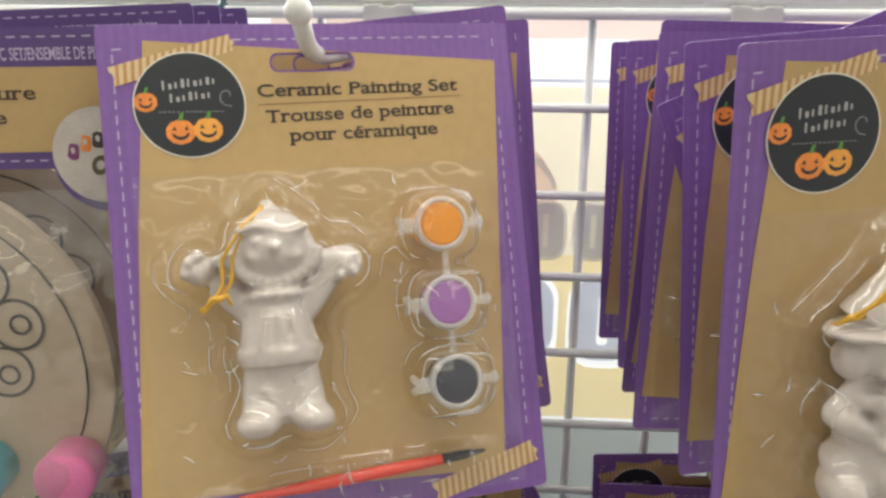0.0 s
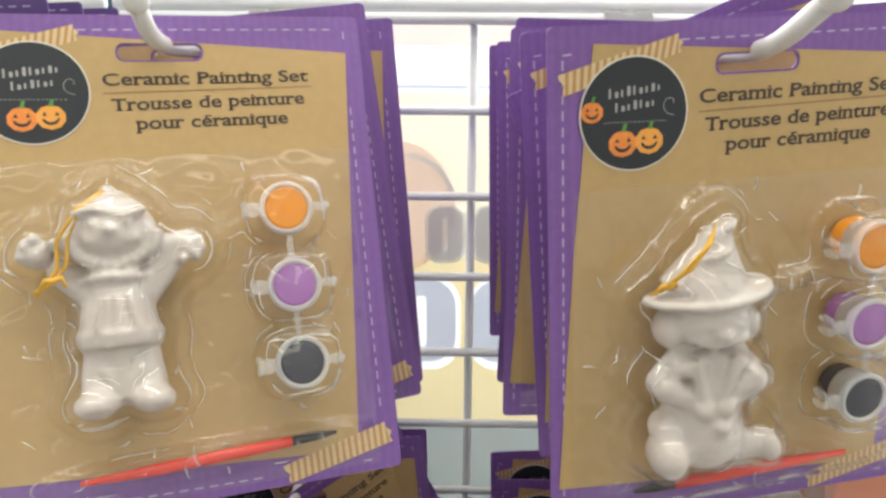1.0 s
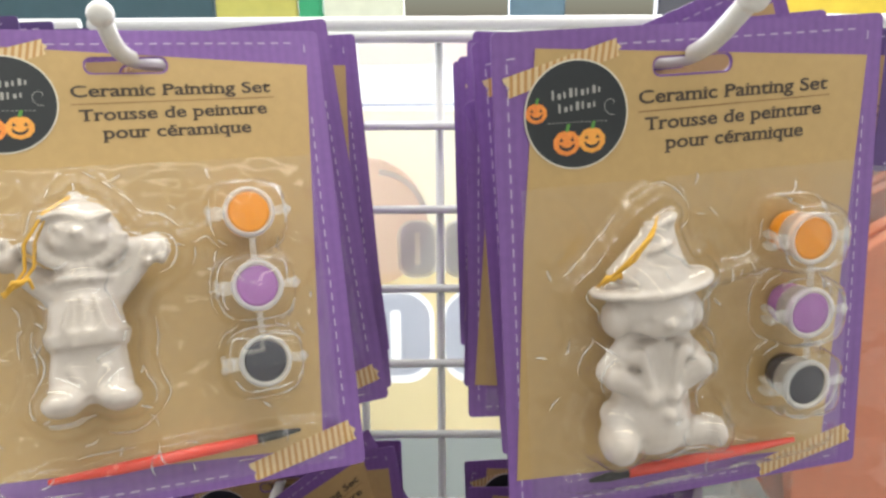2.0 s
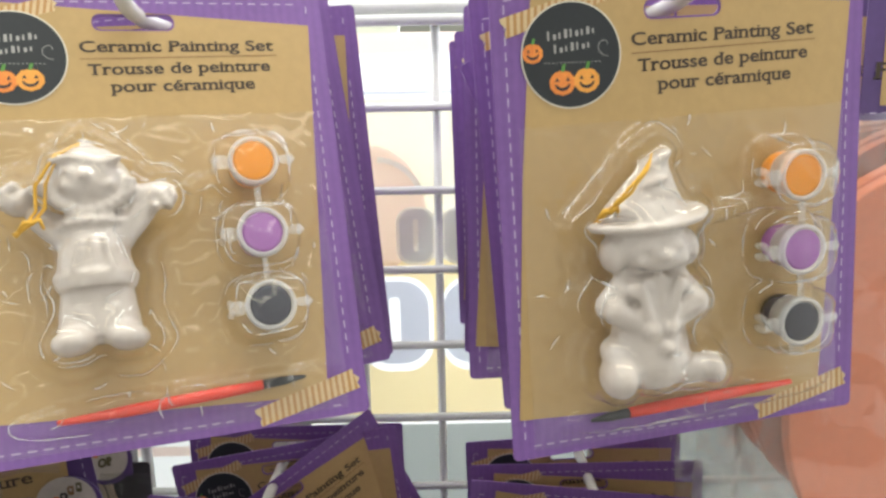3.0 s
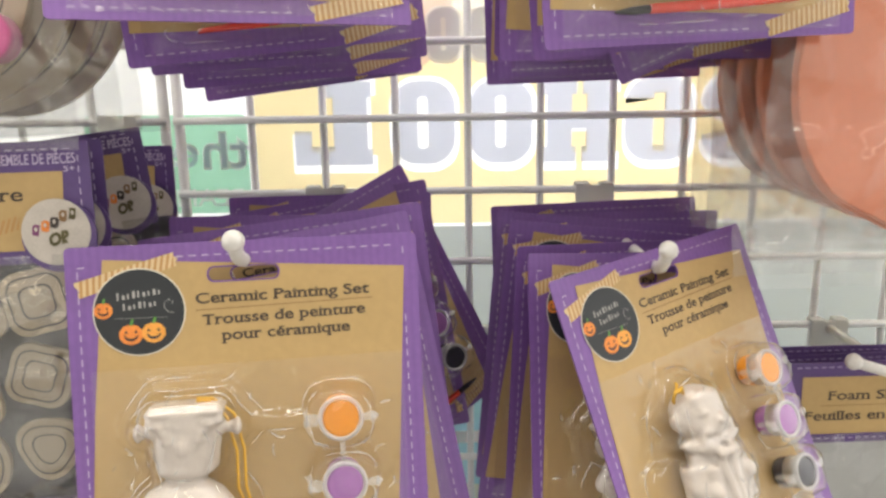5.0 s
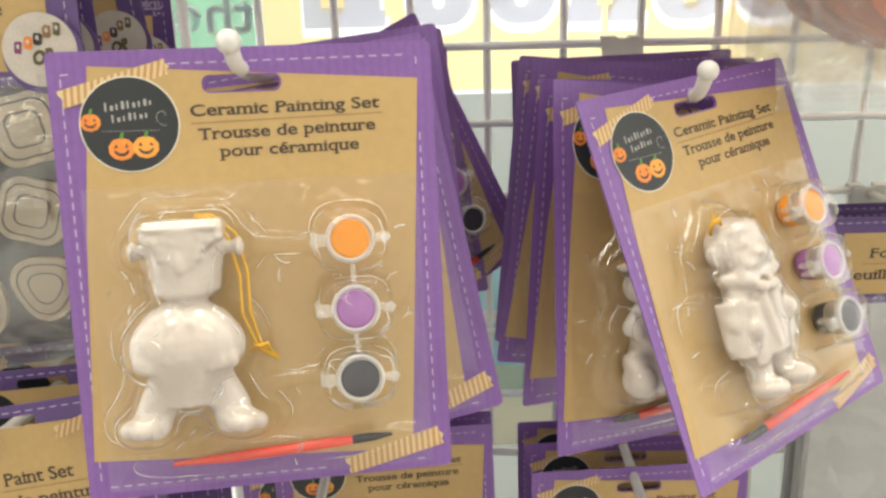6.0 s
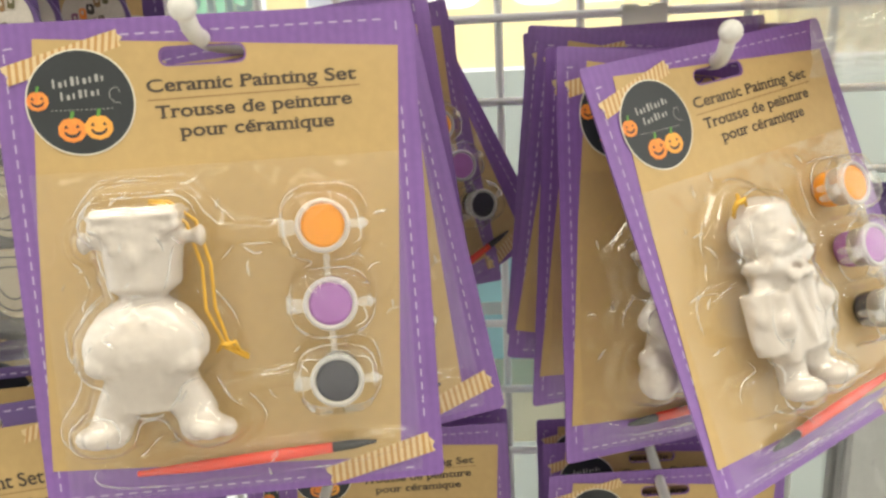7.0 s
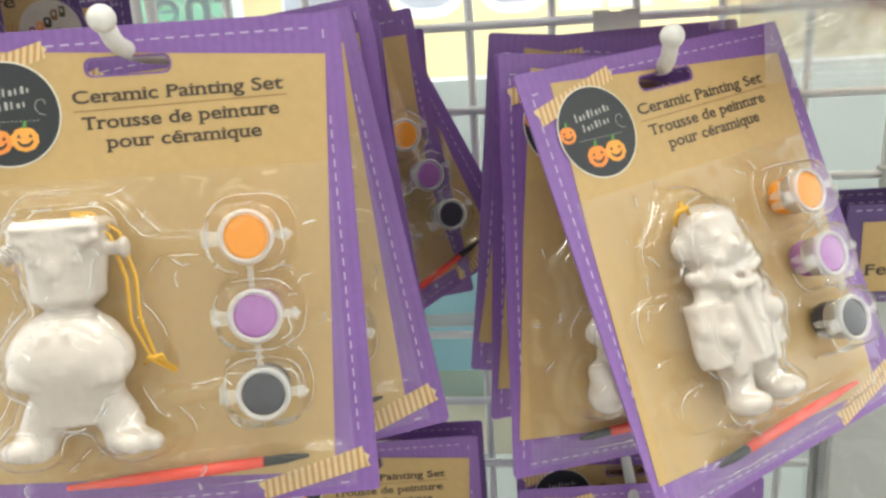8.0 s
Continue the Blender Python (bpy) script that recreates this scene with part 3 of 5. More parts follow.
def figure_square_head():
    bm = bmesh.new()
    cx, bx = -0.0200, -0.0222
    taper(bm, cx - 0.0008, -0.0600, 0.0122, cx, -0.0360, 0.0146, y=-0.0112, flat=0.82)
    taper(bm, cx - 0.0008, -0.0600, 0.0100, cx, -0.0360, 0.0118, y=-0.0130, flat=0.78)
    blob(bm, cx - 0.0010, -0.0120, -0.0598, 0.0116, 0.0096, 0.0048)
    box(bm, cx - 0.0154, -0.0228, -0.0392, cx + 0.0152, -0.0020, -0.0340, 0.0020)
    for k in range(9):
        blob(bm, cx - 0.0128 + 0.0032 * k, -0.0206, -0.0402 - 0.0010 * (k % 2), 0.0024, 0.0020, 0.0022)
    for s in (-1, 1):
        taper(bm, cx + s * 0.0120, -0.0448, 0.0026, cx + s * 0.0185, -0.0450, 0.0024, y=-0.0118, flat=1)
        blob(bm, cx + s * 0.0190, -0.0118, -0.0450, 0.0019, 0.0040, 0.0040)
        blob(bm, cx - 0.001 + s * 0.0058, -0.0212, -0.0470, 0.0030, 0.0012, 0.0014, s * 8)
        blob(bm, cx - 0.001 + s * 0.0058, -0.0210, -0.0440, 0.0042, 0.0014, 0.0011, s * 10)
        limb(bm, bx + s * 0.0158, -0.0825, 0.0052, bx + s * 0.0112, -0.0735, 0.0056, y=-0.0140)
        limb(bm, bx + s * 0.0030, -0.0865, 0.0034, bx + s * 0.0148, -0.0850, 0.0046, y=-0.0185)
        for k in range(4):
            blob(bm, bx + s * (0.0022 + 0.0034 * k), -0.0216, -0.0872 + 0.0010 * (k % 2), 0.0020, 0.0018, 0.0026)
        taper(bm, bx + s * 0.0155, -0.1085, 0.0068, bx + s * 0.0060, -0.0915, 0.0086, flat=0.9)
        limb(bm, bx + s * 0.0140, -0.1092, 0.0064, bx + s * 0.0235, -0.1115, 0.0036, y=-0.0128, flat=1)
        blob(bm, bx + s * 0.0172, -0.0140, -0.1098, 0.0070, 0.0086, 0.0048, s * 14)
        taper(bm, bx + s * 0.0060, -0.0780, 0.0009, bx + s * 0.0030, -0.0700, 0.0014, y=-0.0232)
    blob(bm, cx - 0.0010, -0.0216, -0.0500, 0.0017, 0.0018, 0.0034)
    blob(bm, cx - 0.0010, -0.0205, -0.0556, 0.0048, 0.0012, 0.0008)
    taper(bm, bx, -0.0690, 0.0082, bx + 0.001, -0.0600, 0.0070)
    blob(bm, bx, -0.0128, -0.0805, 0.0212, 0.0128, 0.0148)
    blob(bm, bx, -0.0120, -0.0735, 0.0172, 0.0112, 0.0092)
    blob(bm, bx, -0.0118, -0.0695, 0.0125, 0.0100, 0.0062)
    taper(bm, bx, -0.0990, 0.0120, bx, -0.0830, 0.0196)
    taper(bm, bx, -0.1030, 0.0118, bx, -0.0960, 0.0122)
    return fused("figurine", bm, CERAMIC)


def figure_cape():
    bm = bmesh.new()
    cx = -0.0155
    blob(bm, cx, -0.0120, -0.0485, 0.0136, 0.0118, 0.0130)
    blob(bm, cx, -0.0165, -0.0535, 0.0118, 0.0085, 0.0082)
    blob(bm, cx, -0.0182, -0.0425, 0.0100, 0.0050, 0.0050)
    blob(bm, cx, -0.0247, -0.0530, 0.0022, 0.0022, 0.0020)
    for s in (-1, 1):
        blob(bm, cx + s * 0.0050, -0.0222, -0.0480, 0.0030, 0.0014, 0.0018, s * 12)
        blob(bm, cx + s * 0.0048, -0.0212, -0.0450, 0.0034, 0.0016, 0.0010, s * -16)
        blob(bm, cx + s * 0.0072, -0.0216, -0.0560, 0.0032, 0.0026, 0.0026)
        blob(bm, cx + s * 0.0134, -0.0112, -0.0500, 0.0026, 0.0036, 0.0046, s * 14)
        taper(bm, cx + s * 0.0060, -0.0640, 0.0052, cx + s * 0.0178, -0.0590, 0.0016, y=-0.0150, flat=1)
        taper(bm, cx + s * 0.0030, -0.0650, 0.0034, cx + s * 0.0120, -0.0600, 0.0040, y=-0.0190, flat=0.9)
        blob(bm, cx + s * 0.0034, -0.0235, -0.0672, 0.0034, 0.0022, 0.0024, s * 20)
        limb(bm, cx + s * 0.0150, -0.0790, 0.0060, cx + s * 0.0100, -0.0690, 0.0058, y=-0.0140)
        taper(bm, cx + s * 0.0150, -0.0940, 0.0058, cx + s * 0.0125, -0.0700, 0.0070, y=-0.0120, flat=1)
        taper(bm, cx + s * 0.0092, -0.0990, 0.0034, cx + s * 0.0080, -0.0720, 0.0062, y=-0.0155, flat=1)
        taper(bm, cx + s * 0.0192, -0.0905, 0.0028, cx + s * 0.0150, -0.0740, 0.0046, y=-0.0110, flat=1)
        taper(bm, cx + s * 0.0076, -0.1085, 0.0060, cx + s * 0.0060, -0.0920, 0.0066, flat=0.9)
        blob(bm, cx + s * 0.0088, -0.0150, -0.1092, 0.0070, 0.0094, 0.0046)
        taper(bm, cx + s * 0.0014, -0.0930, 0.0014, cx + s * 0.0040, -0.0700, 0.0026, y=-0.0215)
    blob(bm, cx + 0.0125, -0.0185, -0.0800, 0.0050, 0.0048, 0.0050)
    blob(bm, cx - 0.0105, -0.0180, -0.0830, 0.0046, 0.0046, 0.0048)
    blob(bm, cx, -0.0120, -0.0620, 0.0140, 0.0105, 0.0042)
    blob(bm, cx, -0.0245, -0.0675, 0.0018, 0.0018, 0.0018)
    taper(bm, cx, -0.0960, 0.0128, cx, -0.0630, 0.0108, flat=0.85)
    return fused("figurine", bm, CERAMIC)


def mesh_from(name, bm, mat, smooth=True):
    me = bpy.data.meshes.new(name)
    bm.to_mesh(me)
    bm.free()
    me.materials.append(mat)
    me.polygons.foreach_set("use_smooth", [smooth] * len(me.polygons))
    return me


def smooth01(t):
    t = min(1.0, max(0.0, t))
    return t * t * (3 - 2 * t)


SHELL = (-0.0580, 0.0680, -0.1390, -0.0215)
SHELL_NU, SHELL_NV = 108, 102


def shell_heights(figure, domes, seed):
    """Heights of a vacuum-formed shell drawn down over a figure and its pockets."""
    u0, u1, v0, v1 = SHELL
    us, vs = np.linspace(u0, u1, SHELL_NU + 1), np.linspace(v0, v1, SHELL_NV + 1)
    co = np.empty(len(figure.vertices) * 3)
    figure.vertices.foreach_get("co", co)
    co = co.reshape(-1, 3)
    skin = np.zeros((SHELL_NV + 1, SHELL_NU + 1))
    i = np.clip(np.rint((co[:, 0] - u0) / (u1 - u0) * SHELL_NU).astype(int), 0, SHELL_NU)
    j = np.clip(np.rint((co[:, 2] - v0) / (v1 - v0) * SHELL_NV).astype(int), 0, SHELL_NV)
    np.maximum.at(skin, (j, i), -co[:, 1] + 0.0008)
    wide = skin.copy()
    for dj in range(-3, 4):
        for di in range(-3, 4):
            r = math.hypot(di, dj)
            if r < 3.4:
                wide = np.maximum(wide, np.roll(np.roll(skin, dj, 0), di, 1) - 0.0009 * r)
    for _ in range(3):
        p = np.pad(wide, 1, mode="edge")
        wide = (p[:-2, 1:-1] + p[2:, 1:-1] + p[1:-1, :-2] + p[1:-1, 2:] + 2 * wide) / 6
    apron = (skin > 0.002).astype(float)
    for _ in range(7):
        p = np.pad(apron, 1)
        apron = np.maximum.reduce([apron, p[:-2, 1:-1], p[2:, 1:-1], p[1:-1, :-2], p[1:-1, 2:], 0.6 * p[:-2, :-2], 0.6 * p[2:, 2:], 0.6 * p[:-2, 2:], 0.6 * p[2:, :-2]])
    for _ in range(5):
        p = np.pad(apron, 1)
        apron = (p[:-2, 1:-1] + p[2:, 1:-1] + p[1:-1, :-2] + p[1:-1, 2:] + 2 * apron) / 6
    h = np.zeros_like(wide)
    for b, v in enumerate(vs):
        for a, u in enumerate(us):
            edge = min(u - u0, u1 - u, v - v0, v1 - v)
            t = 0.0007 + 0.0012 * smooth01(edge / 0.012)
            for cx, cz, rx, rz, top, turn in domes:
                c, s = math.cos(radians(turn)), math.sin(radians(turn))
                du, dv = (u - cx) * c + (v - cz) * s, -(u - cx) * s + (v - cz) * c
                q = (abs(du / rx) ** 3 + abs(dv / rz) ** 3) ** (1 / 3)
                t = max(t, top * smooth01((1.22 - q) / 0.22) * (1 - 0.10 * min(1, q) ** 2))
            t = max(t, wide[b, a], 0.0058 * smooth01((apron[b, a] - 0.15) / 0.7))
            fold = 1 - abs(noise.noise((u * 42 + seed, v * 42, seed + 9)))
            t += (0.0010 * noise.noise((u * 55 + seed, v * 55, seed)) + 0.00045 * noise.noise((u * 150, v * 150 + seed, seed)) + 0.0010 * fold ** 10) * smooth01(edge / 0.006)
            h[b, a] = t
    return us, vs, h


def blister_mesh(us, vs, h):
    verts = [(u, -h[b, a], v) for b, v in enumerate(vs) for a, u in enumerate(us)]
    n = len(us)
    faces = [(j * n + i, j * n + i + 1, j * n + n + i + 1, j * n + n + i) for j in range(len(vs) - 1) for i in range(n - 1)]
    return mesh_of("blister", verts, faces, BLISTER, True)


def level_runs(us, vs, h, level):
    """Chains of points along one height of the shell."""
    after = {}
    for j in range(len(vs) - 1):
        for i in range(len(us) - 1):
            ring = [(i, j), (i + 1, j), (i + 1, j + 1), (i, j + 1)]
            cuts = {}
            for k in range(4):
                (a, b), (c, d) = ring[k], ring[(k + 1) % 4]
                p, q = h[b, a] - level, h[d, c] - level
                if (p > 0) != (q > 0):
                    t = p / (p - q)
                    key = tuple(sorted((ring[k], ring[(k + 1) % 4])))
                    cuts[p > 0] = (key, (us[a] + (us[c] - us[a]) * t, vs[b] + (vs[d] - vs[b]) * t))
            if len(cuts) == 2:
                after[cuts[True][0]] = (cuts[False][0], cuts[True][1])
    chains = []
    while after:
        key = next(iter(after))
        run = []
        while key in after:
            key, point = after.pop(key)
            run.append(point)
        if len(run) > 6:
            chains.append(run)
    return chains


def fold_mesh(us, vs, h, seed):
    """Bright rounded lips where the shell turns: broken runs along its shoulders."""
    rnd = random.Random(seed)
    bm = bmesh.new()
    for level, keep, thick in ((0.0034, 0.55, 0.00034), (0.0080, 0.34, 0.00034), (0.0145, 0.30, 0.00036), (0.0190, 0.34, 0.00036)):
        for chain in level_runs(us, vs, h, level):
            k = 0
            while k < len(chain) - 4:
                size = rnd.randint(6, 26)
                run = chain[k:k + size]
                k += size
                if rnd.random() > keep or len(run) < 5:
                    continue
                smooth = [((run[max(0, n - 1)][0] + run[n][0] + run[min(len(run) - 1, n + 1)][0]) / 3, -level - 0.0002,
                           (run[max(0, n - 1)][1] + run[n][1] + run[min(len(run) - 1, n + 1)][1]) / 3) for n in range(len(run))]
                radii = [0.00006 + thick * math.sin(math.pi * (n + 0.5) / len(run)) * (0.6 + 0.4 * rnd.random()) for n in range(len(run))]
                piece = mesh_from("fold", rod(smooth, radii, 5), RIDGE)
                bm.from_mesh(piece)
                bpy.data.meshes.remove(piece)
    u0, u1, v0, v1 = SHELL
    for _ in range(46):
        u, v, way, bend = rnd.uniform(u0 + 0.006, u1 - 0.006), rnd.uniform(v0 + 0.006, v1 - 0.003), rnd.uniform(0, 6.28), rnd.uniform(-0.25, 0.25)
        size, run = rnd.randint(4, 8), []
        for k in range(size):
            a, b = int(round((u - u0) / (u1 - u0) * SHELL_NU)), int(round((v - v0) / (v1 - v0) * SHELL_NV))
            if 0 <= a <= SHELL_NU and 0 <= b <= SHELL_NV:
                run.append((u, -h[b, a] - 0.0002, v))
            u, v, way = u + 0.0009 * math.cos(way), v + 0.0009 * math.sin(way), way + bend
        clear = all(math.hypot(x - p, z - q) > 0.0105 for x, _, z in run for p, q, _ in POTS)
        if len(run) > 3 and clear:
            fat = rnd.uniform(0.00015, 0.00050)
            piece = mesh_from("fold", rod(run, [0.00005 + fat * math.sin(math.pi * (n + 0.5) / len(run)) for n in range(len(run))], 5), RIDGE)
            bm.from_mesh(piece)
            bpy.data.meshes.remove(piece)
    return mesh_from("folds", bm, RIDGE)


POTS = [(0.0400, -0.0445, "orange"), (0.0404, -0.0712, "purple"), (0.0405, -0.0980, "black")]
POT_DOMES = [(u, v, 0.0128, 0.0115, 0.0205, 0) for u, v, _ in POTS] + [(0.0405, -0.071, 0.006, 0.030, 0.010, 0)]
BRUSH_DOME = [(0.008, -0.1275, 0.050, 0.0055, 0.0075, 2)]

BACKING = plate("backing_card", [rounded(*CARD, 0.0022), SLOT], 0.0, 0.0007, PURPLE)
PANEL = plate("kraft_panel", [KRAFT_EDGE, rounded(-0.0112, 0.0121, 0.0182, 0.0189, 0.0030)], -0.0003, 0.0002, KRAFT)
TAPES = []
for a, b, c, d in (((-0.0608, 0.0084), (-0.0229, 0.0198), (-0.0239, 0.0254), (-0.0629, 0.0147)), ((0.0347, -0.1414), (0.0733, -0.1325), (0.0708, -0.1250), (0.0324, -0.1350))):
    TAPES.append((sheet("tape", [ragged(a, b, c, d)], -0.00042, TAPE), sheet("tape_stripes", stripes(a, b, c, d, 16), -0.00052, TAPE_BAR)))
STITCHING = sheet("stitching", dashes(-0.0612, 0.0205, -0.0530, 0.0212) + dashes(-0.0230, 0.0235, 0.0690, 0.0240) + dashes(0.0700, 0.0232, 0.0700, 0.0165)
                  + dashes(-0.0612, 0.0190, -0.0612, -0.1360) + dashes(0.0700, -0.0060, 0.0700, -0.1230) + dashes(-0.0580, -0.1370, 0.0300, -0.1378)
                  + dashes(0.0620, -0.1380, 0.0705, -0.1382), -0.0002, STITCH)
BADGE_AT = (-0.0381, 0.0018)
BADGE_RIM = sheet("badge_rim", [oval(*BADGE_AT, 0.0180, 0.0178, 48)], -0.00056, CREAM)
BADGE_DISC = sheet("badge", [oval(*BADGE_AT, 0.0175, 0.0173, 48)], -0.00066, BADGE)
GOURDS = [(-0.0520, 0.0030, 0.0036), (-0.0418, -0.0072, 0.0046), (-0.0330, -0.0068, 0.0046)]
GOURD_SKIN = [sheet("pumpkin_print", [oval(u, v, r * 1.04, r * 0.92, 40, 10, 0.05)], -0.00076 - 0.00004 * k, AMBER_INK if k == 2 else PUMPKIN_INK) for k, (u, v, r) in enumerate(GOURDS)]
GOURD_FACE = [sheet("pumpkin_face_print", pumpkin_face(u, v, r), -0.00092, BADGE) for u, v, r in GOURDS]
GOURD_STEM = [sheet("pumpkin_stem_print", [[(u - r * 0.12, v + r * 0.8), (u + r * 0.15, v + r * 0.8), (u + r * 0.3, v + r * 1.35), (u + r * 0.05, v + r * 1.35)]], -0.00092, LEAF_INK) for u, v, r in GOURDS]
curl = [(-0.0258 + (0.0006 + 0.00040 * k) * math.cos(k * 0.62), 0.0045 + (0.0006 + 0.00040 * k) * math.sin(k * 0.62)) for k in range(9)]
strokes = []
for row, (x, z, count) in enumerate(((-0.0466, 0.0068, 9), (-0.0444, 0.0026, 7))):
    for k in range(count):
        tall = (0.0032, 0.0019, 0.0022, 0.0030, 0.0028, 0.0019, 0.0021, 0.0026, 0.0018)[k] - 0.0002 * row
        strokes.append(rounded(x + 0.0020 * k, z + 0.00022 * k, x + 0.0020 * k + 0.0007 + 0.0004 * (k % 2), z + 0.00022 * k + tall, 0.0003, 3))
MARKS = sheet("badge_print", strokes + [d for a, b in zip(curl, curl[1:]) for d in dashes(*a, *b, step=math.dist(a, b) * 0.98, fill=1.0, wide=0.00022)]
              + dashes(-0.0480, -0.0004, -0.0270, -0.0008, 0.0014, 0.5, 0.00025), -0.00078, PALE_INK)
WORDS = [lettering("Ceramic Painting Set", 0.0712, 0.0044, TEXT_INK, -0.00042, -0.0161, 0.0038, 0.020, 0.4, False, True),
         lettering("Trousse de peinture", 0.0667, 0.0044, TEXT_INK, -0.00042, -0.0139, -0.0051, 0.020, 0.9, False, True),
         lettering("pour c\u00e9ramique", 0.0527, 0.0044, TEXT_INK, -0.00042, -0.0066, -0.0118, 0.020, 0.6, False, True)]
RULE = sheet("rule", [[(-0.0162, 0.0009), (0.0559, 0.0021), (0.0559, 0.0025), (-0.0162, 0.0013)]], -0.00042, RULE_INK)


POT_CUP = mesh_from("paint_pot", lathed([(0.0086, -0.0090), (0.0090, -0.0088), (0.0091, -0.0145), (0.0100, -0.0149), (0.0103, -0.0153), (0.0104, -0.0168), (0.0101, -0.0174), (0.0096, -0.0177), (0.0088, -0.0177), (0.0085, -0.0175), (0.0083, -0.0168), (0.0082, -0.0160)], 28), POT)
bm = bmesh.new()
blob(bm, -0.0128, -0.0165, 0.0000, 0.0040, 0.0008, 0.0030)
blob(bm, 0.0130, -0.0165, 0.0000, 0.0042, 0.0008, 0.0020)
blob(bm, 0.0150, -0.0168, 0.0000, 0.0012, 0.0012, 0.0026)
blob(bm, -0.0158, -0.0130, -0.0022, 0.0014, 0.0040, 0.0018)
blob(bm, -0.0158, -0.0130, 0.0022, 0.0014, 0.0040, 0.0018)
POT_TAB = mesh_from("hinge_tab", bm, FROST)
POT_PAINT = {k: mesh_from("paint", lathed([(0.0, -0.0168), (0.0070, -0.0168), (0.0082, -0.0167), (0.0082, -0.0160), (0.0082, -0.0100), (0.0086, -0.0092), (0.0085, -0.0040), (0.0078, -0.0020), (0.0070, -0.0016), (0.0, -0.0016)], 28), m) for k, m in PAINT.items()}
BRUSH_STICK = mesh_from("paint_brush", rod([(-0.033, -0.0035, -0.1290), (-0.010, -0.0038, -0.1282), (0.020, -0.0040, -0.1268), (0.036, -0.0040, -0.1260)], [0.0010, 0.0021, 0.0022, 0.0019]), RED)
BRUSH_HAIR = mesh_from("bristles", rod([(0.036, -0.0040, -0.1260), (0.0440, -0.0040, -0.1256), (0.0520, -0.0040, -0.1252)], [0.0018, 0.0017, 0.0006]), BRISTLE)
BRUSH_FLIP = [mesh_from("paint_brush", rod([(0.046, -0.0035, -0.1265), (0.020, -0.0038, -0.1270), (-0.010, -0.0040, -0.1278), (-0.022, -0.0040, -0.1282)], [0.0010, 0.0021, 0.0022, 0.0019]), RED),
              mesh_from("bristles", rod([(-0.022, -0.0040, -0.1282), (-0.030, -0.0040, -0.1286), (-0.037, -0.0040, -0.1289)], [0.0018, 0.0017, 0.0006]), BRISTLE)]

FIGURES = {
    "waving": (figure_waving(), [(-0.016, -0.048, 0.020, 0.018, 0.0235, 0), (-0.016, -0.054, 0.032, 0.013, 0.0205, 3), (-0.015, -0.088, 0.021, 0.026, 0.0235, 0), (0.018, -0.050, 0.020, 0.0035, 0.008, 8)],
               [(-0.018, -0.012, -0.034), (-0.024, -0.0215, -0.040), (-0.029, -0.0205, -0.050), (-0.030, -0.019, -0.058), (-0.034, -0.020, -0.063), (-0.040, -0.018, -0.066)], False),
    "hat": (figure_hat(), [(-0.015, -0.046, 0.017, 0.020, 0.0235, 0), (-0.016, -0.058, 0.026, 0.012, 0.0245, -6), (-0.015, -0.092, 0.025, 0.030, 0.0245, 0), (0.016, -0.056, 0.016, 0.003, 0.010, 10)],
            [(-0.014, -0.010, -0.033), (-0.020, -0.018, -0.037), (-0.027, -0.020, -0.044), (-0.033, -0.016, -0.050), (-0.036, -0.010, -0.055)], True),
    "square": (figure_square_head(), [(-0.019, -0.046, 0.022, 0.018, 0.0240, 0), (-0.021, -0.078, 0.024, 0.020, 0.0240, 0), (-0.020, -0.103, 0.030, 0.014, 0.0235, 0), (0.014, -0.046, 0.018, 0.0035, 0.009, -3), (0.012, -0.099, 0.022, 0.0030, 0.007, 4)],
               [(-0.016, -0.014, -0.0325), (-0.010, -0.013, -0.033), (-0.002, -0.012, -0.040), (0.001, -0.010, -0.055), (0.001, -0.010, -0.070), (0.004, -0.008, -0.084), (0.010, -0.006, -0.089)], False),
    "cape": (figure_cape(), [(-0.017, -0.047, 0.018, 0.019, 0.0250, 0), (-0.014, -0.084, 0.025, 0.030, 0.0245, 0), (-0.034, -0.074, 0.016, 0.010, 0.012, 0), (-0.032, -0.106, 0.016, 0.008, 0.012, 0)],
             [(-0.022, -0.012, -0.033), (-0.026, -0.015, -0.036), (-0.028, -0.012, -0.040)], True),
}
FIGURE_WORDS = {"waving": "white ceramic figure with raised arms", "hat": "white ceramic figure in a pointed hat",
                "square": "white ceramic square-headed figure", "cape": "white ceramic caped figure"}


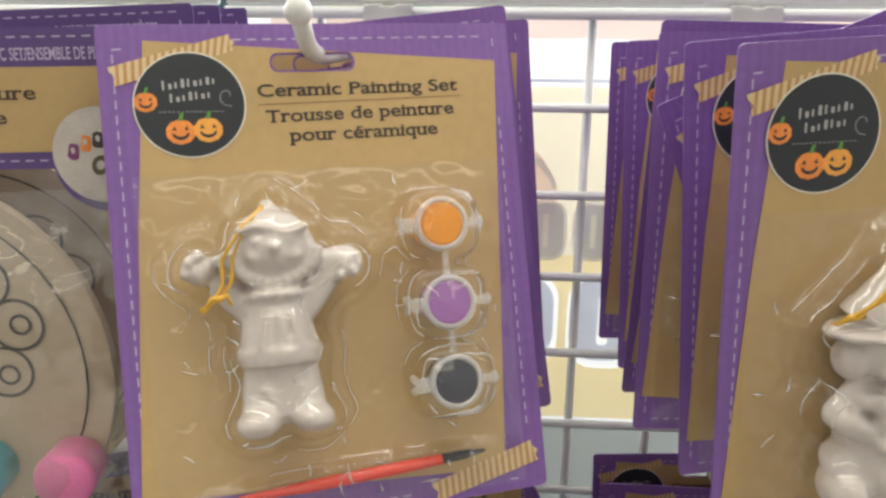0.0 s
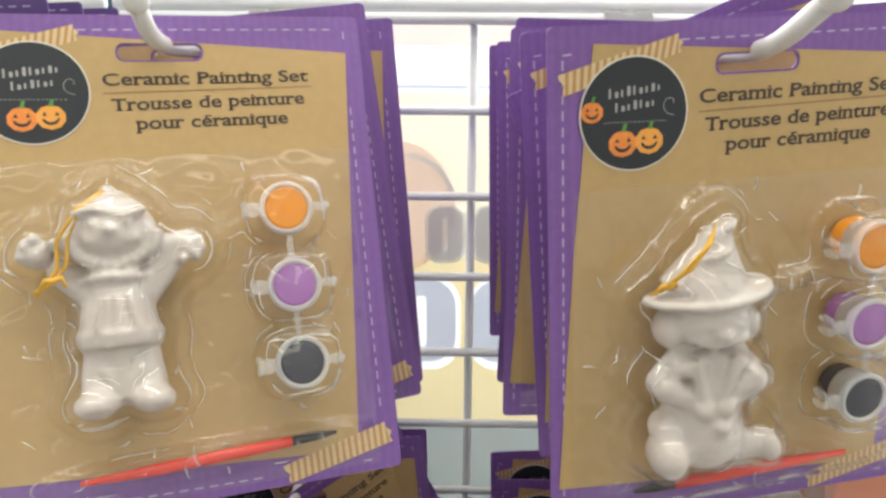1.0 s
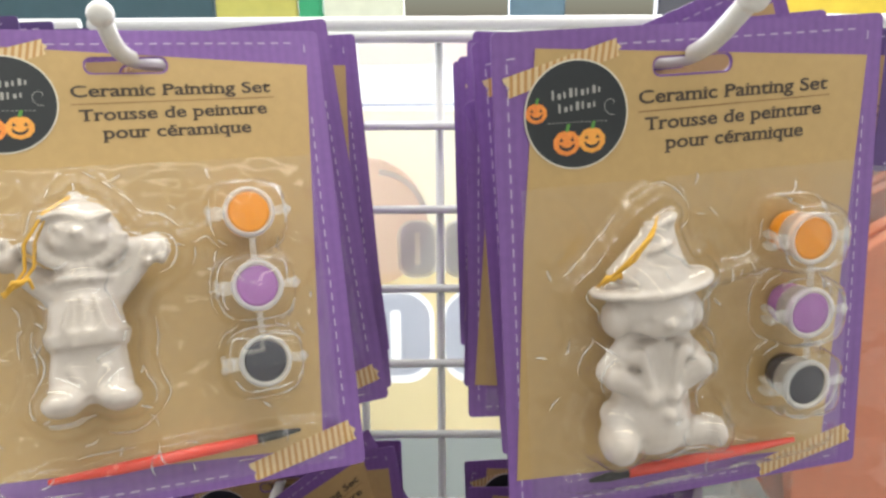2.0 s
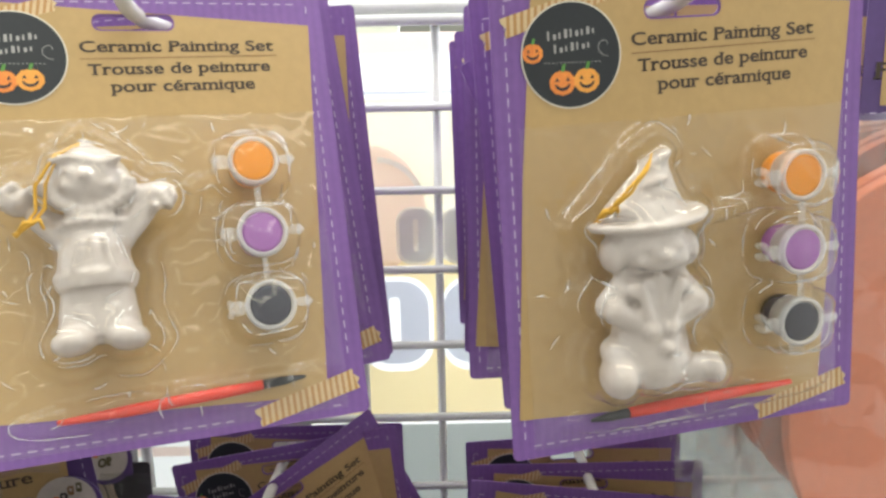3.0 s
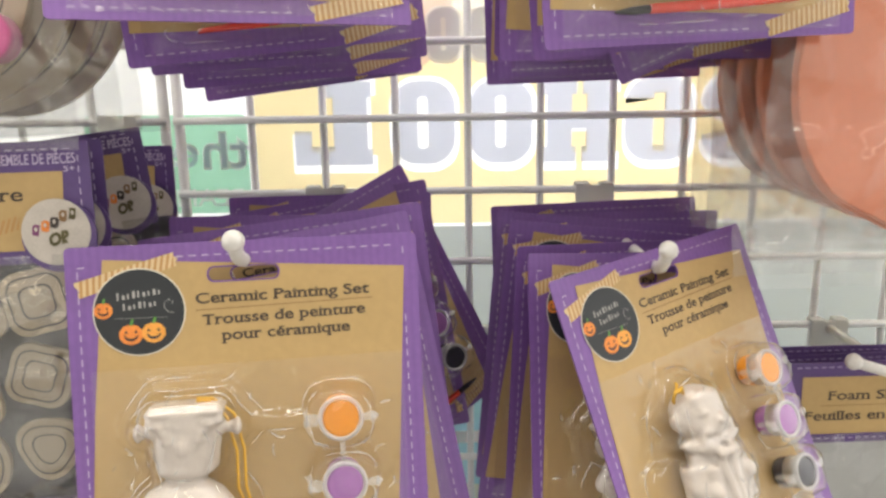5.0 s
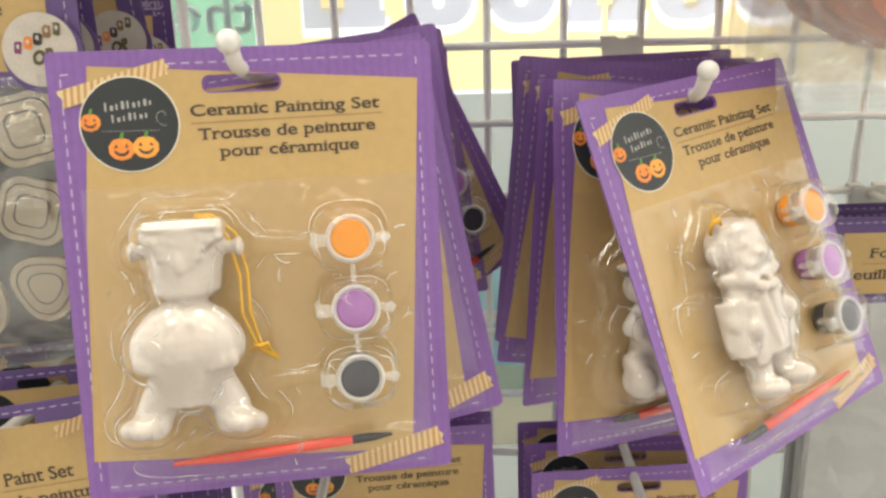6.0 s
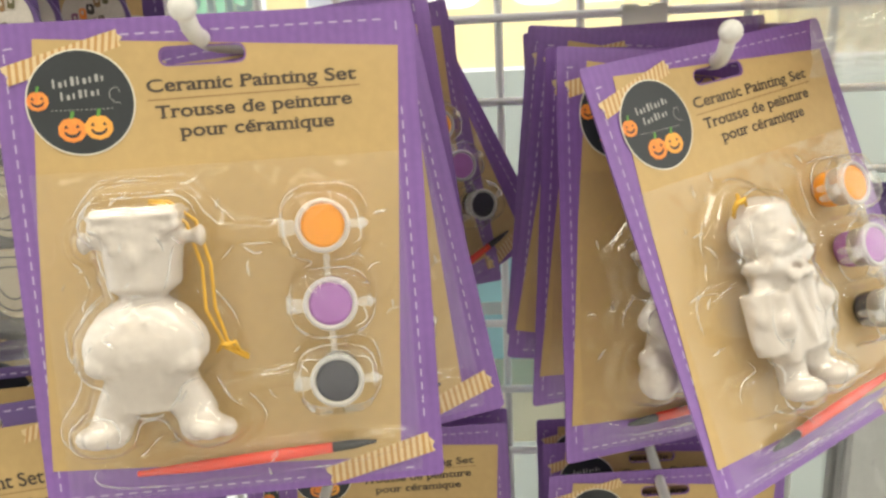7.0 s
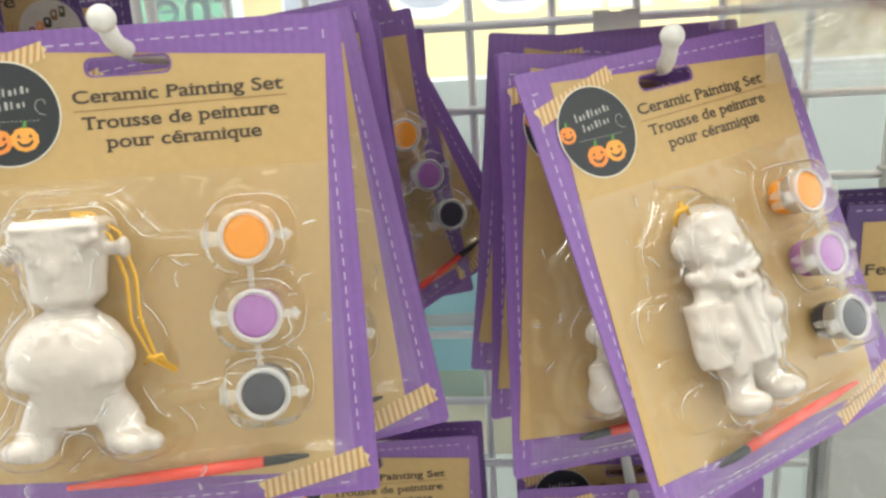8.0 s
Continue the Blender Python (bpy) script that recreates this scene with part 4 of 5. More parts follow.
def painting_set(kind):
    """One carded set: card with its print, figurine, pots, brush and clear shell."""
    fig, domes, cord, flip = FIGURES[kind]
    s = tagged(new("ceramic_painting_set"), "purple blister card holding " + FIGURE_WORDS[kind], "craft set", group="painting sets on the pegs")
    card = link_part("backing_card", BACKING, s, "purple fluted card with a hang slot")
    tagged(link_part("stitching", STITCHING, card), kind="stuff")
    panel = link_part("kraft_panel", PANEL, s, "kraft brown printed panel")
    for w in WORDS:
        link_part("lettering", w, panel)
    link_part("rule", RULE, panel)
    for t, st in TAPES:
        ob = link_part("tape", t, s, "cream tape print with tan stripes")
        link_part("tape_stripes", st, ob)
    badge = link_part("badge", BADGE_DISC, s, "round black badge with pumpkins")
    link_part("badge_rim", BADGE_RIM, badge)
    link_part("badge_print", MARKS, badge)
    for k in range(3):
        link_part("pumpkin_print", GOURD_SKIN[k], badge)
        link_part("pumpkin_face_print", GOURD_FACE[k], badge)
        link_part("pumpkin_stem_print", GOURD_STEM[k], badge)
    link_part("figurine", fig, s, FIGURE_WORDS[kind])
    part("cord", rod(cord, 0.00062, 8), CORD, s, "yellow hanging cord")
    part("cord", rod([(x - 0.0034 * math.sin(math.pi * k / (len(cord) - 1)) + 0.0006 * (k % 2), y - 0.0006, z - 0.0008) for k, (x, y, z) in enumerate(cord)], 0.00062, 8), CORD, s, "yellow hanging cord")
    kx, ky, kz = cord[-2]
    part("cord_knot", rod([(kx - 0.0042, ky, kz - 0.0022), (kx - 0.0022, ky - 0.001, kz + 0.0004), (kx, ky - 0.0012, kz), (kx + 0.0024, ky - 0.001, kz + 0.0010), (kx + 0.0034, ky, kz - 0.0022)],
                          [0.0005, 0.0008, 0.0012, 0.0008, 0.0005], 8), CORD, s, "yellow cord knot")
    for u, v, colour in POTS:
        pot = link_part("paint_pot", POT_CUP, s, "milky plastic pot of " + colour + " paint")
        pot.location, pot.scale = (u, 0, v), (0.89, 1, 0.89)
        link_part("paint", POT_PAINT[colour], pot)
        link_part("hinge_tab", POT_TAB, pot)
    for k in range(2):
        part("pot_link", rod([(0.0402, -0.0160, POTS[k][1] - 0.0095), (0.0403, -0.0160, POTS[k + 1][1] + 0.0095)], 0.0012, 8), FROST, s)
    stick, hair = BRUSH_FLIP if flip else (BRUSH_STICK, BRUSH_HAIR)
    brush = link_part("paint_brush", stick, s, "red paint brush")
    link_part("bristles", hair, brush)
    us, vs, h = shell_heights(fig, [d for d in domes if d[4] < 0.013] + POT_DOMES + BRUSH_DOME, len(kind) * 3.7)
    shell = link_part("blister", blister_mesh(us, vs, h), s, "clear glossy plastic blister")
    shell.visible_shadow = False
    lips = tagged(link_part("folds", fold_mesh(us, vs, h, len(kind)), shell), kind="stuff")
    lips.visible_shadow = False
    return s


def hung(x, y, z, yaw, tilt, roll):
    """The pose of a card: turned about the upright, leaning out at the foot, tipped on its peg."""
    return Matrix.Translation((x, y, z)) @ Matrix.Rotation(radians(yaw), 4, "Z") @ Matrix.Rotation(radians(tilt), 4, "X") @ Matrix.Rotation(radians(-roll), 4, "Y")


HANGING = {
    "waving": [(-0.1158, -0.1861, 0.2366, 21.1, -21.4, -0.9), (-0.1166, -0.1475, 0.2320, 16.1, -11.2, 5.6), (-0.1098, -0.1200, 0.2280, 13.1, -7.5, 3.2),
               (-0.1164, -0.0587, 0.2188, 20.6, -10.6, 3.1), (-0.1235, -0.0334, 0.2145, -4.0, 0.4, 6.8),
               (-0.0998, -0.0437, -0.0267, 0.7, -3.2, 9.4), (-0.1031, -0.1411, -0.0196, -8.8, -5.5, 1.7),
               (-0.1010, -0.0900, -0.2860, 4, -5, 0), (-0.0760, -0.1000, -0.2610, 5, -6, 1)],
    "hat": [(0.0830, -0.2093, 0.2360, 12.5, -3.0, 2.3), (0.0802, -0.1657, 0.2346, 8.1, -1.5, 4.6), (0.0786, -0.1241, 0.2291, 4.6, -6.0, -0.3),
            (0.0815, -0.1400, 0.2314, 7, 0.0, 22.9), (0.0804, -0.1060, 0.2312, 7.6, -0.7, -1.4), (0.0771, -0.0586, 0.2223, 2.3, -2.8, 2.3), (0.0745, -0.0174, 0.2170, 2.5, -1.1, 1.4),
            (0.0828, -0.0545, -0.0366, -1.5, -4.8, 0.7), (0.0824, -0.1100, -0.0362, 7.0, -3.2, -7.1), (0.0813, -0.1600, -0.0387, 31.2, -12.2, -6.9)],
    "square": [(-0.1019, -0.2456, -0.0109, 10.3, -11.5, -0.2), (-0.1010, -0.2070, -0.0190, 13, -17.5, 8.0), (-0.0995, -0.1800, -0.0159, -1.0, -7.6, 7.2),
               (-0.1046, -0.1026, -0.0290, -15.3, -3.1, 4.2), (-0.0919, -0.0722, -0.0322, 28.8, -9.8, 23.4), (-0.1022, -0.0104, -0.0293, -0.8, -2.6, 1.0),
               (-0.0760, -0.0600, -0.2720, 3, -3, 1)],
    "cape": [(0.0916, -0.1835, -0.0315, 35.1, -23.8, 3.9), (0.0801, -0.1310, -0.0392, 24.6, -2.0, -4.0),
             (0.0791, -0.0880, -0.0347, -2.6, -5.0, -5.0), (0.0813, -0.0201, -0.0353, 3.0, -4.1, 1.5),
             (0.0850, -0.0340, -0.2900, 3, -2, 0.5), (0.0870, -0.0700, -0.2850, 6, -4, 0.0), (0.0880, -0.1080, -0.2830, 8, -6, -1.5)],
}
for kind, poses in HANGING.items():
    first = painting_set(kind)
    first.matrix_basis = hung(*poses[0])
    for p in poses[1:]:
        copy_thing(first, hung(*p))

# ---- the printed window poster ----
SHEET_WHITE = thin_print("white_film", (0.88, 0.88, 0.87), 0.42)
SHEET_DULL = thin_print("grey_white_film", (0.43, 0.46, 0.44))
SHEET_YELLOW = thin_print("yellow_film", (0.92, 0.80, 0.50))
SHEET_CREAM = thin_print("cream_film", (0.93, 0.87, 0.70))
SHEET_GREY = thin_print("grey_film", (0.60, 0.62, 0.69))
SHEET_PALE = thin_print("pale_grey_film", (0.76, 0.77, 0.82))
SHEET_GREEN = thin_print("green_film", (0.42, 0.70, 0.54))
SHEET_PINK = thin_print("pink_film", (0.92, 0.78, 0.75))
SHEET_BLUSH = thin_print("blush_film", (0.86, 0.72, 0.66))
SHEET_BLUE = thin_print("pale_blue_film", (0.45, 0.70, 0.78))

poster = tagged(new("window_poster"), "backlit translucent printed poster seen from behind", "poster")
poster.location = (0, 0.070, 0)


def film(name, polys, layer, mat, label=""):
    return link_part(name, sheet(name, polys, -0.0004 * layer, mat), poster, label)


film("sheet", [[(-0.62, -0.62), (0.62, -0.62), (0.62, 0.252), (-0.62, 0.252)]], 0, SHEET_WHITE, "white translucent film")
film("lower_sheet", [[(-0.165, -0.60), (0.61, -0.60), (0.61, -0.0395), (-0.165, -0.0395)]], 0.5, SHEET_DULL, "grey-white translucent film")
film("top_band", [[(-0.2, 0.238), (0.6, 0.238), (0.6, 0.252), (-0.2, 0.252)]], 1, SHEET_BLUSH)
film("thin_line", [[(-0.2, 0.2105), (0.6, 0.2105), (0.6, 0.2130), (-0.2, 0.2130)]], 1, SHEET_GREY)
film("cream_field", [[(-0.168, 0.0925), (0.55, 0.0925), (0.55, 0.200), (0.53, 0.208), (-0.148, 0.208), (-0.168, 0.190)]], 1, SHEET_CREAM)
film("red_disc", [oval(-0.0500, 0.1290, 0.0405, 0.0465, 40)], 3, SHEET_PINK)
arc = [(-0.0440 + 0.0335 * math.cos(t), 0.1300 + 0.0355 * math.sin(t)) for t in (radians(18 + 10 * k) for k in range(8))]
film("white_arc", [d for a, b in zip(arc, arc[1:]) for d in dashes(*a, *b, step=math.dist(a, b) * 0.99, fill=1.0, wide=0.004)], 4, SHEET_WHITE)
film("green_field", [rounded(-0.30, -0.026, -0.172, 0.052, 0.004)], 1, SHEET_GREEN)
film("lower_band", [[(-0.30, -0.062), (-0.172, -0.062), (-0.172, -0.054), (-0.30, -0.054)]], 1, SHEET_BLUSH)


def film_word(text, x, z, w, h, layer, mat, heavy):
    ob = link_part("lettering", lettering(text, w, h, mat, -0.0004 * layer, x, z, heavy, 0, True), poster)
    return ob


def block_letter(ch, x0, z0, x1, z1):
    """Outlines of a heavy slab letter, seen from behind."""
    w, mid, f = x1 - x0, (z0 + z1) / 2, (z1 - z0) * 0.19
    X = lambda a: x0 + a * w
    if ch == "O":
        return [rounded(x0, z0, x1, z1, w * 0.40, 8), rounded(X(0.41), z0 + f, X(0.57), z1 - f, w * 0.06, 4)]
    if ch == "L":
        return [[(x0, z0), (x1, z0), (x1, z0 + f), (X(0.94), z0 + f), (X(0.94), z1 - f), (x1, z1 - f), (x1, z1), (X(0.40), z1), (X(0.40), z1 - f),
                 (X(0.50), z1 - f), (X(0.50), z0 + f * 1.2), (X(0.22), z0 + f * 1.2), (X(0.22), z0 + f * 2.2), (x0, z0 + f * 2.2)]]
    if ch == "H":
        g = f * 0.5
        return [[(x0, z0), (X(0.46), z0), (X(0.46), z0 + f), (X(0.40), z0 + f), (X(0.40), mid - g), (X(0.60), mid - g), (X(0.60), z0 + f), (X(0.54), z0 + f), (X(0.54), z0), (x1, z0), (x1, z0 + f),
                 (X(0.94), z0 + f), (X(0.94), z1 - f), (x1, z1 - f), (x1, z1), (X(0.54), z1), (X(0.54), z1 - f), (X(0.60), z1 - f), (X(0.60), mid + g), (X(0.40), mid + g), (X(0.40), z1 - f),
                 (X(0.46), z1 - f), (X(0.46), z1), (x0, z1), (x0, z1 - f), (X(0.06), z1 - f), (X(0.06), z0 + f), (x0, z0 + f)]]
    edge = rounded(x0, z0, x1, z1, w * 0.38, 8)
    top, low, right = edge[9:18], edge[18:27], edge[27:] + edge[:9]
    if ch == "C":
        return [[(x0, mid + f * 1.3), *top[::-1], *right[::-1], *low[::-1], (x0, mid + f * 0.2), (X(0.42), mid + f * 0.2), (X(0.42), z0 + f), (X(0.58), z0 + f), (X(0.58), z1 - f), (X(0.42), z1 - f), (X(0.42), mid + f * 1.3)]]
    return [[(x0, mid + f * 0.9), *top[::-1], *right[::-1], *low[::-1], (X(0.40), z0 + f * 1.9), (X(0.40), z0 + f), (X(0.60), z0 + f), (X(0.60), mid - f * 0.5), (x0 + w * 0.2, mid + f * 0.1)]]


def flat_film(outlines, layer, mat):
    """Printed shapes with holes, one sheet thick."""
    me = plate("lettering", outlines, 0.0, 0.0, mat)
    me.transform(Matrix.Translation((0, -0.0004 * layer, 0)))
    return link_part("lettering", me, poster)


field = [rounded(-0.165, -0.037, 0.548, 0.092, 0.02)]
for ch, x0, x1 in (("L", -0.1345, -0.0735), ("O", -0.0580, -0.0085), ("O", 0.0030, 0.0520), ("H", 0.0600, 0.1165), ("C", 0.1240, 0.1765), ("S", 0.1840, 0.2360)):
    field.append(block_letter(ch, x0 - 0.0018, 0.0045, x1 + 0.0034, 0.0790)[0])
    flat_film(block_letter(ch, x0, 0.0110, x1, 0.0755), 2, SHEET_GREY)
yellow = flat_film(field, 1, SHEET_YELLOW)
yellow.name = "yellow_field"
for ch, x0, x1 in (("O", -0.0285, -0.0045), ("O", 0.0040, 0.0280), ("H", 0.0360, 0.0620)):
    flat_film(block_letter(ch, x0 - 0.0025, 0.0880, x1 + 0.0025, 0.1310)[:1], 4, SHEET_WHITE)
    flat_film(block_letter(ch, x0, 0.0905, x1, 0.1295), 5, SHEET_PALE)
film_word("the", -0.232, 0.010, 0.062, 0.030, 2, SHEET_WHITE, 0.03)
film_word("the", -0.2315, 0.0105, 0.061, 0.029, 3, SHEET_GREY, 0.0)
film_word("PEANUT", -0.262, -0.020, 0.084, 0.014, 3, SHEET_WHITE, 0.02)
film("small_print", [rounded(-0.225 + 0.020 * k, -0.043, -0.209 + 0.020 * k, -0.036, 0.001, 2) for k in range(2)], 2, SHEET_GREEN)
film("blue_panel", [[(-0.10, -0.30), (0.10, -0.30), (0.10, -0.17), (-0.10, -0.17)]], 1, SHEET_BLUE)
film("red_panel", [[(-0.10, -0.232), (0.10, -0.226), (0.10, -0.215), (-0.10, -0.221)]], 2, SHEET_PINK)
film("cream_panel", [[(-0.10, -0.345), (0.10, -0.345), (0.10, -0.268), (-0.10, -0.268)]], 2, SHEET_CREAM)

# ---- boards behind the rail ----


def board(x0, x1, z1, y, color, label):
    bm = bmesh.new()
    box(bm, x0, y, -0.45, x1, y + 0.02, z1, 0.002)
    ob = part("display_board", bm, material("board_" + label.split()[0], color, rough=0.5, scale=6), None, smooth=False)
    return tagged(ob, label, "board")


board(-0.62, -0.245, 0.5, 0.42, (0.03, 0.07, 0.09), "dark teal board standing in the shop window")
board(-0.243, -0.155, 0.5, 0.42, (0.45, 0.42, 0.10), "olive-yellow board standing in the shop window")
board(-0.153, -0.128, 0.5, 0.42, (0.03, 0.30, 0.13), "green board standing in the shop window")
board(-0.126, -0.040, 0.5, 0.42, (0.60, 0.62, 0.50), "pale board standing in the shop window")
board(0.075, 0.135, 0.5, 0.42, (0.10, 0.17, 0.23), "slate-blue board standing in the shop window")
board(0.235, 0.36, 0.5, 0.42, (0.07, 0.07, 0.09), "blackish board standing in the shop window")
board(0.37, 0.60, 0.5, 0.42, (0.70, 0.52, 0.05), "yellow board standing in the shop window")

# ---- left column: wooden painting kits in bags ----


def crinkled(name, x0, z0, x1, z1, puff, seed, film_mat=BAG, nx=60, nz=72):
    """A loose clear bag front: puffed in the middle, creased at the edges."""
    verts, faces = [], []
    for j in range(nz + 1):
        for i in range(nx + 1):
            a, b = i / nx, j / nz
            x, z = x0 + (x1 - x0) * a, z0 + (z1 - z0) * b
            edge = min(1, 4 * min(a, 1 - a)) * min(1, 4 * min(b, 1 - b))
            y = -puff * (0.25 + 0.75 * smooth01(edge)) + 0.0045 * noise.noise((x * 55 + seed, z * 38, seed)) + 0.0025 * abs(noise.noise((x * 120, z * 150 + seed, seed))) - 0.0040 * (1 - abs(noise.noise((x * 26 + 0.6 * seed, z * 20, seed)))) ** 14
            verts.append((x, y, z))
    for j in range(nz):
        for i in range(nx):
            a = j * (nx + 1) + i
            faces.append((a, a + 1, a + nx + 2, a + nx + 1))
    return mesh_of(name, verts, faces, film_mat, True)


def ring_line(cx, cz, rx, rz, wide, y, n=48):
    polys = []
    for k in range(n):
        t0, t1 = 2 * math.pi * k / n, 2 * math.pi * (k + 1) / n
        p = lambda t, r: (cx + (rx + r) * math.cos(t), cz + (rz + r) * math.sin(t))
        polys.append([p(t0, -wide / 2), p(t1, -wide / 2), p(t1, wide / 2), p(t0, wide / 2)])
    return sheet("drawn_line", polys, y, LINE)


def header_card(kit, x0, x1, z0, z1, band, words):
    """A folded header: purple band with pale words over a kraft field, stitched round."""
    card = link_part("header_card", plate("header_card", [rounded(x0, z0, x1, z1, 0.0015), rounded((x0 + x1) / 2 - 0.012, z1 - 0.010, (x0 + x1) / 2 + 0.012, z1 - 0.005, 0.002)], 0, 0.0008, DARK_PURPLE), kit, "dark purple header card")
    w = x1 - x0
    link_part("kraft_field", sheet("kraft_field", [[(x0 + 0.008, z0 + 0.006), (x1 - 0.014, z0 + 0.006), (x1 - 0.012, z1 - band), (x0 + 0.008, z1 - band + 0.001)]], -0.0003, KRAFT), card)
    link_part("stitching", sheet("stitching", dashes(x0 + 0.004, z1 - 0.003, x1 - 0.004, z1 - 0.003) + dashes(x1 - 0.005, z1 - 0.006, x1 - 0.005, z0 + 0.002) + dashes(x0 + 0.004, z0 + 0.003, x1 - 0.004, z0 + 0.003), -0.0003, STITCH), card)
    for text, x, z, tw, th, mat in words:
        link_part("lettering", lettering(text, tw, th, mat, -0.0005, x, z, 0.012, slab=True), card)
    return card


def medallion(kit, x, z, r, seed, y=-0.003):
    disc = link_part("medallion", plate("medallion", [oval(x + 0.001, z - 0.002, r * 1.08, r * 1.08, 40)], y, 0.002, DARK_PURPLE), kit, "round printed medallion")
    link_part("face", sheet("face", [oval(x, z, r, r, 40)], y - 0.0003, MEDAL_INK), disc)
    rnd = random.Random(seed)
    cols = (PLUM_INK, PUMPKIN_INK, LINE, RULE_INK, OLIVE_INK)
    for k in range(5):
        u, v = x + r * (-0.56 + 0.27 * k), z + r * (0.10 + 0.11 * k + rnd.uniform(-0.05, 0.05))
        bar = [Matrix.Rotation(rnd.uniform(-0.4, 0.1), 2) @ Vector(p) for p in rounded(-r * 0.11, -r * 0.17, r * 0.11, r * 0.17, r * 0.06, 3)]
        link_part("print_mark", sheet("print_mark", [[(u + p.x, v + p.y) for p in bar]], y - 0.0005 - 0.00005 * k, cols[k]), disc)
        link_part("print_mark", sheet("print_mark", [oval(u, v + r * 0.03, r * 0.045, r * 0.07, 12)], y - 0.0009, MEDAL_INK), disc)
    link_part("lettering", lettering("OR", r * 0.66, r * 0.36, OLIVE_INK, y - 0.0006, x - r * 0.22, z - r * 0.42, 0.06, 12), disc)
    return disc


def plate_kit(m, label, tubs=()):
    """A bag with a round wooden plate to paint, two paint tubs, and a header."""
    kit = tagged(new("wooden_plate_kit"), label, "craft set", group="wooden kits in bags")
    header_card(kit, -0.085, 0.078, -0.021, 0.0265, 0.013, [("C SET/ENSEMBLE DE PI\u00c8CES", 0.0262, 0.0160, 0.0385, 0.0042, STITCH),
                ("Peinture", 0.003, 0.0030, 0.033, 0.0046, TEXT_INK), ("de", 0.016, -0.0050, 0.009, 0.0042, TEXT_INK)])
    medallion(kit, 0.0565, -0.016, 0.0165, 3)
    disc = link_part("wooden_plate", plate("wooden_plate", [oval(-0.0200, -0.098, 0.067, 0.074, 64)], 0.004, 0.004, WOOD, 0.0004), kit, "pale plywood disc with drawn outlines")
    link_part("drawn_line", ring_line(-0.0200, -0.098, 0.0575, 0.0645, 0.0008, 0.0030), disc)
    link_part("drawn_line", ring_line(-0.008, -0.082, 0.0115, 0.0120, 0.0010, 0.0030), disc)
    for k in range(7):
        t = 2 * math.pi * k / 7 + 0.1
        link_part("drawn_line", ring_line(-0.008 + 0.0225 * math.cos(t), -0.082 + 0.0230 * math.sin(t), 0.0098, 0.0098, 0.0013, 0.0030, 24), disc)
        link_part("drawn_line", ring_line(-0.008 + 0.0240 * math.cos(t), -0.082 + 0.0245 * math.sin(t), 0.0036, 0.0036, 0.0012, 0.0028, 16), disc)
    link_part("drawn_line", sheet("drawn_line", [q for t in (0, 60, 120) for q in dashes(-0.008 - 0.006 * math.cos(radians(t)), -0.082 - 0.006 * math.sin(radians(t)), -0.008 + 0.006 * math.cos(radians(t)), -0.082 + 0.006 * math.sin(radians(t)), 0.01195, 1.0, 0.0012)], 0.0030, LINE), disc)
    for u, mat, word in tubs:
        bm = lathed([(0.0, -0.014), (0.0105, -0.014), (0.0112, -0.012), (0.0108, 0.002), (0.0, 0.002)], 26)
        tub = part("paint_tub", bm, mat, kit, "small tub of " + word + " paint")
        tub.location = (u - 0.006, 0, -0.136)
    bag = link_part("bag", crinkled("bag", -0.095, -0.185, 0.062, -0.028, 0.016, 4.0), kit, "clear crinkled plastic bag")
    bag.visible_shadow = False
    kit.matrix_basis = m
    return kit


